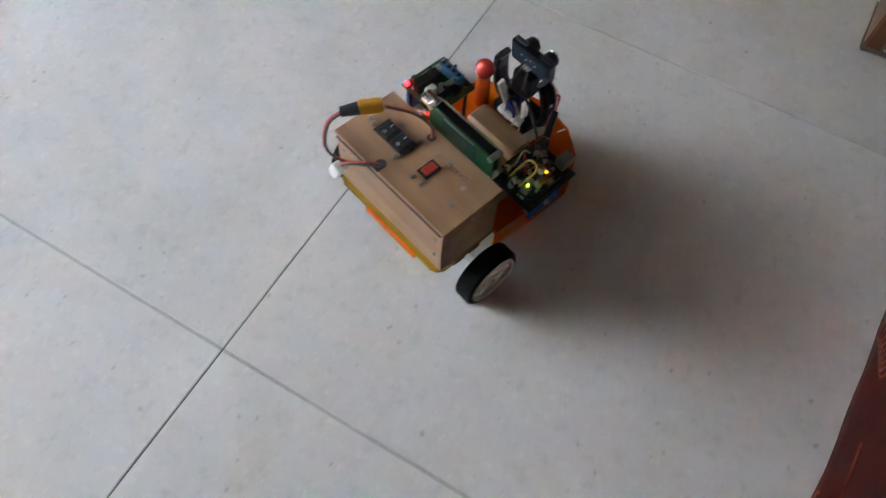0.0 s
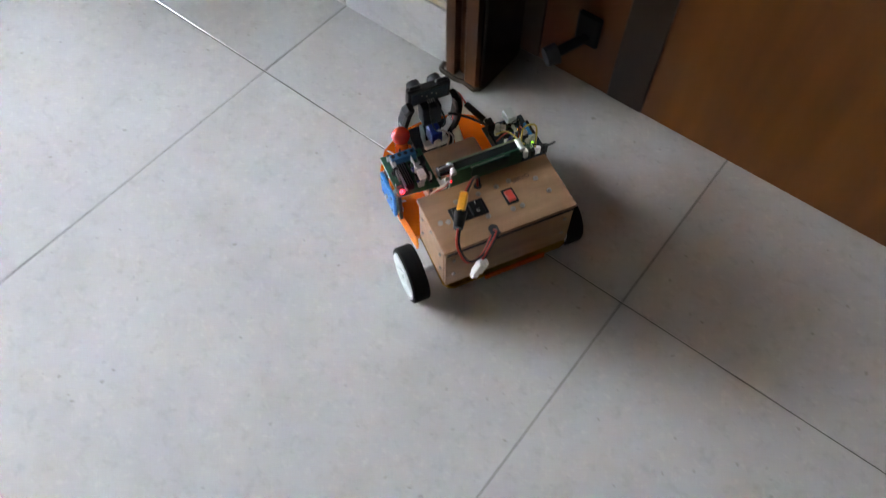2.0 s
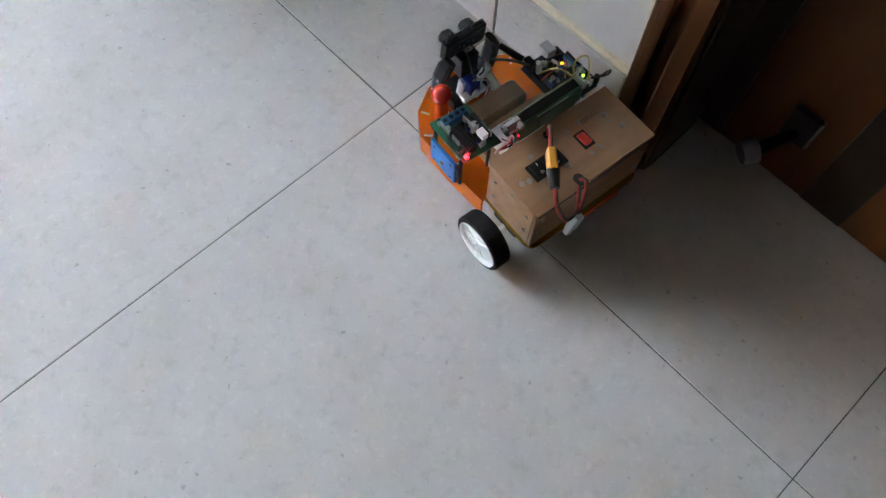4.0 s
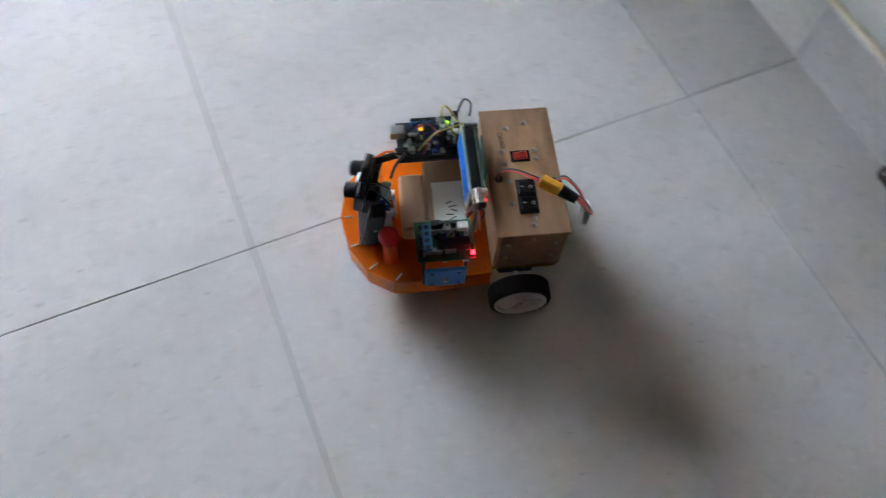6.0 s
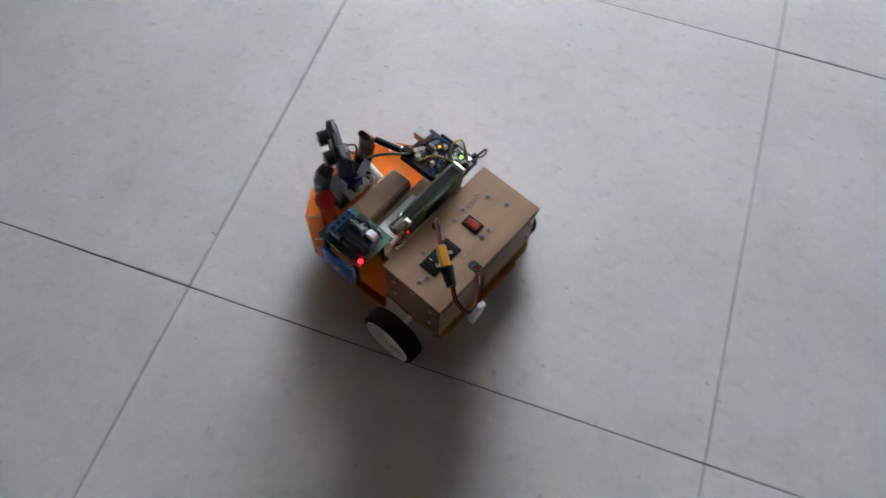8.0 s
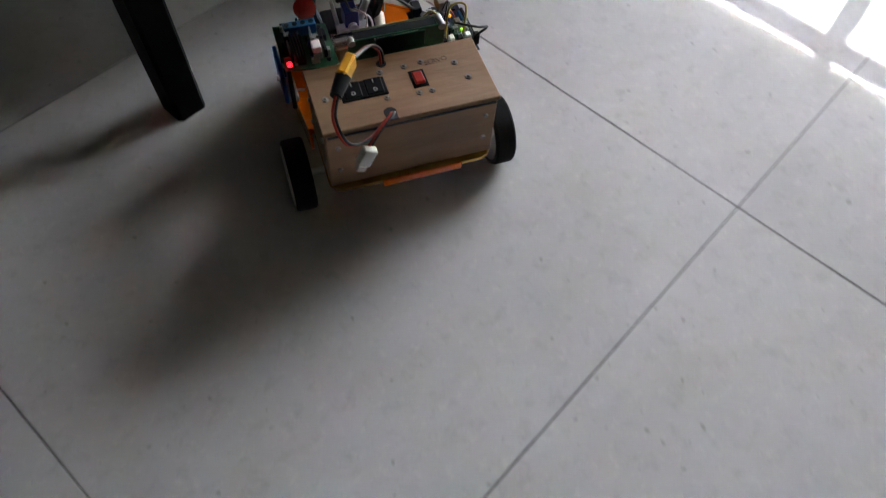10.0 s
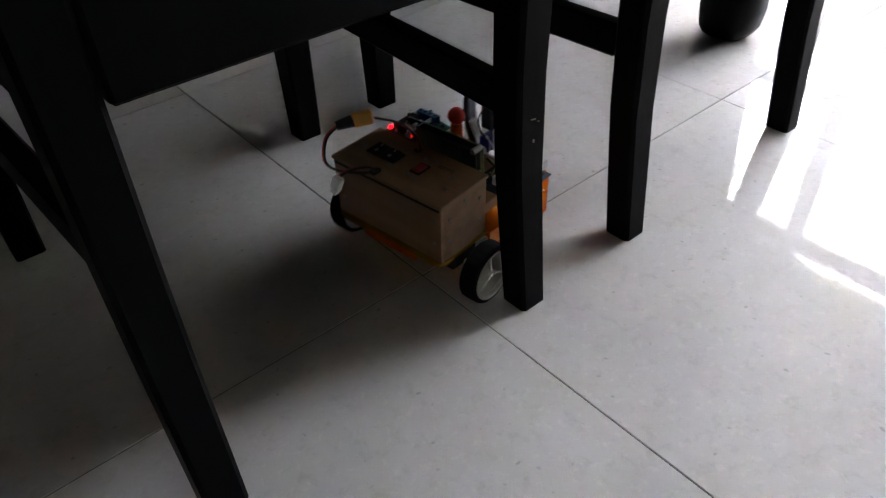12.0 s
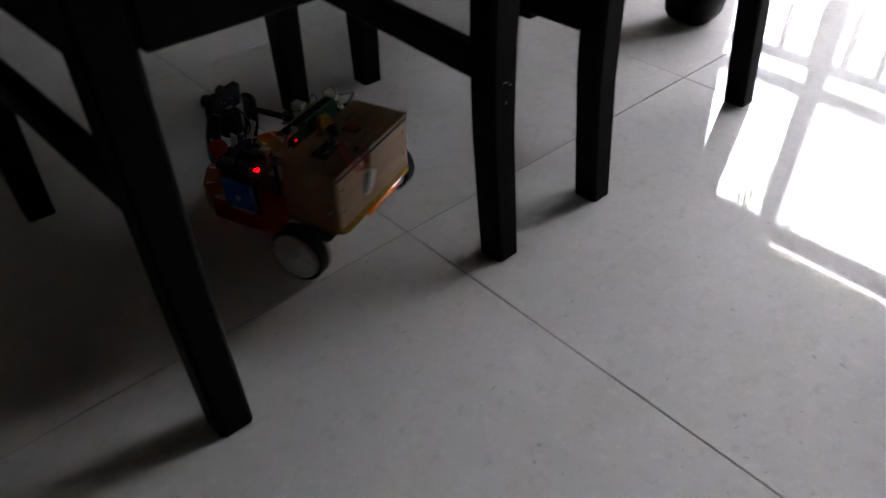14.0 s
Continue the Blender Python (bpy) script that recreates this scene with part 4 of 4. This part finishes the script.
def sensor_mount():
    """Fixed black fork with the pan servo between its arms."""
    q = part("sensor_mount", box(B(), (0, 0.0, 0.000), (0.052, 0.032, 0.016), 0.003, seg=2), M_BLACK_PL, robot, "black fork bracket with white servo arms", at=pose(*HEAD))
    for sx in (-1, 1):
        secs = []
        for x, y, z, w, d in ((0.020, 0.006, -0.002, 0.010, 0.020), (0.030, 0.005, 0.006, 0.010, 0.020), (0.0345, 0.002, 0.022, 0.008, 0.019), (0.0350, -0.002, 0.046, 0.008, 0.019), (0.0315, -0.006, 0.066, 0.008, 0.018), (0.0270, -0.008, 0.074, 0.007, 0.015)):
            secs.append([(sx * x + a * w / 2, y + b * d / 2, z + 0.3 * a * sx * w / 2) for a, b in ((-1, -0.6), (-0.6, -1), (0.6, -1), (1, -0.6), (1, 0.6), (0.6, 1), (-0.6, 1), (-1, 0.6))])
        part("fork_arm", loft(B(), secs), M_BLACK_GLOSS, q, "curved black fork arm")
        part("arm_screw", cyl(B(), (sx * 0.0380, -0.003, 0.046), (sx * 0.0398, -0.003, 0.046), 0.0022, 0.0018, 8), M_SILVER, q)
        part("white_arm", box(B(), (sx * 0.0150, -0.013, 0.026), (0.004, 0.009, 0.042), 0.001, turn=Matrix.Rotation(radians(16), 3, "X") @ Matrix.Rotation(radians(sx * 9), 3, "Y")), M_WHITE_PL, q, "white bracket arm")
    part("servo", box(B(), (0.001, -0.010, 0.017), (0.014, 0.020, 0.022), 0.001), M_DKBLUE, q, "blue micro servo")
    part("servo_horn", cyl(B(), (0.001, -0.020, 0.012), (0.001, -0.024, 0.012), 0.0050, 0.0045, 12), M_WHITE_PL, q)
    part("white_yoke", box(B(), (0.001, -0.016, 0.007), (0.032, 0.010, 0.007), 0.001), M_WHITE_PL, q)
    part("lead", tube(B(), [(0.004, -0.016, 0.030), (0.014, -0.024, 0.026), (0.012, -0.026, 0.008), (0.002, -0.024, -0.004)], 0.0009), M_WHITEWIRE, q, smooth=True)
    part("lead", tube(B(), [(0.000, -0.016, 0.030), (0.018, -0.022, 0.022), (0.020, -0.024, 0.004), (0.010, -0.026, -0.006)], 0.0009), M_CLEAR, q, smooth=True)


sensor_mount()


def sensor_head():
    """Turns on its servo; faces +y."""
    h = part("sensor_head", box(B(), (0, 0.000, 0.048), (0.024, 0.018, 0.030), 0.003, seg=2), M_BLACK_PL, robot, "turning ultrasonic sensor in a black holder", at=pose(*HEAD))
    lean = Matrix.Rotation(radians(8), 3, "X")
    part("face_plate", box(B(), (0, 0.005, 0.0755), (0.053, 0.0090, 0.028), 0.0022, turn=lean, seg=2), M_BLACK_GLOSS, h, "glossy black sensor holder")
    for sx in (-1, 1):
        part("holder_lug", box(B(), (sx * 0.0165, 0.0035, 0.0900), (0.015, 0.0050, 0.005), 0.0015, turn=lean), M_BLACK_GLOSS, h)
        part("sensor_eye", cyl(B(), (sx * 0.0130, 0.0080, 0.0800), (sx * 0.0130, 0.0195, 0.0785), 0.0080, 0.0080, 22), M_BLACK_PL, h, smooth=True)
        bm = B()
        tube(bm, [(sx * 0.0130 + 0.0072 * math.cos(a), 0.0198, 0.0785 + 0.0072 * math.sin(a)) for a in (k * math.pi / 8 for k in range(17))], 0.0013, 6, 1)
        part("eye_ring", bm, M_CHROME, h, "bright silver rim", smooth=True)
        part("mesh_disc", cyl(B(), (sx * 0.0130, 0.0190, 0.0785), (sx * 0.0130, 0.0200, 0.0784), 0.0060, 0.0060, 18), M_BLACK_PL, h)
    part("sensor_board", box(B(), (0, -0.0008, 0.0760), (0.045, 0.0014, 0.019), 0.0004, turn=lean), M_BLUEPCB, h)
    part("crystal", cyl(B(), (-0.005, 0.0095, 0.0835), (0.005, 0.0095, 0.0835), 0.0020, 0.0020, 10), M_SILVER, h, smooth=True)
    for k in range(4):
        part("pin", box(B(), (-0.0038 + k * 0.00254, -0.0040, 0.0700), (0.0008, 0.006, 0.0008)), M_SILVER, h)
        part("solder_joint", ball(B(), (-0.010 + k * 0.006, -0.0020, 0.0800 - 0.003 * (k % 2)), 0.0010, seg=6), M_SILVER, h)
    part("lead", tube(B(), [(0.004, -0.006, 0.0700), (0.010, -0.017, 0.056), (0.012, -0.018, 0.040), (0.010, -0.014, 0.030)], 0.0011), M_BLACKWIRE, h, smooth=True)
    part("lead", tube(B(), [(-0.003, -0.006, 0.0700), (-0.006, -0.020, 0.054), (-0.002, -0.022, 0.038), (0.002, -0.016, 0.028)], 0.0010), M_BLACKWIRE, h, smooth=True)
    part("lead", tube(B(), [(0.024, 0.004, 0.070), (0.040, 0.004, 0.056), (0.042, 0.000, 0.034), (0.030, -0.004, 0.012)], 0.0010), M_REDWIRE, h, "red sensor lead", smooth=True)
    return h


head = sensor_head()


# ---- floor tiles ----
def floor_tiles():
    shared = {}
    for i in range(-6, 8):
        for j in range(-11, 1):
            xa, xb = max(i * T, X0), min((i + 1) * T, X1)
            ya, yb = max(j * T, Y0), min((j + 1) * T, 0.30)
            key = (round(xb - xa, 3), round(yb - ya, 3))
            if key[0] <= 0.01 or key[1] <= 0.01:
                continue
            if key not in shared:
                bm = box(B(), (0, 0, -0.005), (key[0] - 0.0014, key[1] - 0.0014, 0.010), 0.0006)
                me = bpy.data.meshes.new("tile")
                bm.to_mesh(me)
                bm.free()
                me.materials.append(M_TILE)
                shared[key] = me
            ob = new("tile", shared[key])
            ob.parent = floor
            ob.location = ((xa + xb) / 2, (ya + yb) / 2, 0.0003 * (((i * 7 + j * 3) % 5) - 2) * 0.5)


floor_tiles()


# ---- what moves ----
ROBOT = [(0.0, 0.695, -0.377, -17.4), (0.4, 0.738, -0.236, -17.8), (0.5, 0.751, -0.223, -17.2), (0.7, 0.741, -0.211, -19.3), (1.0, 0.744, -0.211, 16.2), (1.2, 0.719, -0.193, 52.5),
         (1.5, 0.632, -0.149, 61.3), (2.0, 0.439, -0.051, 61.9), (2.5, 0.302, 0.021, 61.3), (3.0, 0.237, 0.041, 62.7), (3.4, 0.225, 0.046, 64.0),
         (4.2, 0.225, 0.040, 100.0), (4.9, 0.210, 0.020, 163.0), (5.5, 0.150, -0.077, 164.1), (6.0, 0.090, -0.317, 162.6), (6.5, 0.056, -0.453, 162.5),
         (7.0, 0.028, -0.544, 160.6), (7.5, -0.047, -0.765, 158.3), (8.0, -0.105, -0.916, 157.8), (8.5, -0.128, -0.963, 154.2),
         (9.2, -0.235, -1.170, 153.0), (10.2, -0.430, -1.545, 150.0), (11.0, -0.536, -1.754, 144.3), (11.5, -0.545, -1.778, 140.4), (12.0, -0.615, -1.826, 98.5), (12.5, -0.663, -1.831, 73.8),
         (13.0, -0.660, -1.831, 73.5), (13.5, -0.553, -1.848, 104.4), (13.7, -0.552, -1.850, 140.0), (14.0, -0.555, -1.856, 200.9)]
HEAD_TURN = [(0.0, 0), (0.1, 40), (0.2, 85), (0.3, 50), (0.4, 5), (0.5, 40), (0.6, 35), (0.8, 0), (1.0, 0), (2.0, 0), (2.1, -25), (2.2, -50), (2.3, -20), (2.4, 15), (2.5, 85), (2.6, 75), (2.7, 25), (2.8, 0), (3.0, 0),
             (5.5, 0), (5.95, 0), (6.1, -45), (6.3, 5), (6.4, 50), (6.5, 80), (6.6, 55), (6.7, 10), (6.9, 0), (7.5, 0), (7.6, -25), (7.7, -40), (7.85, -15), (7.95, 25), (8.1, 85), (8.2, 45), (8.3, 0), (8.5, 0),
             (11.0, 0), (12.1, 0), (12.3, -60), (12.5, -105), (12.7, -60), (12.9, -10), (13.1, 0), (14.0, 0)]



def motions():
    walk(robot, [(t, pose(x, y, 0, 0, 0, a)) for t, x, y, a in ROBOT])
    walk(head, [(t, pose(*HEAD, 0, 0, a)) for t, a in HEAD_TURN])
    ts = [r[0] for r in ROBOT]
    for wh, sx in zip(wheels, (-1, 1)):
        rows, spin, last = [], 0.0, None
        for k in range(281):
            t = k * 0.05
            x, y, a = (float(np.interp(t, ts, [r[c] for r in ROBOT])) for c in (1, 2, 3))
            a = radians(a)
            if last:
                ahead = -(x - last[0]) * math.sin(a) + (y - last[1]) * math.cos(a)
                spin -= (ahead + sx * 0.099 * (a - last[2])) / 0.034
            last = (x, y, a)
            rows.append((t, pose(sx * 0.099, 0, 0.0343, math.degrees(spin))))
        walk(wh, rows)


motions()
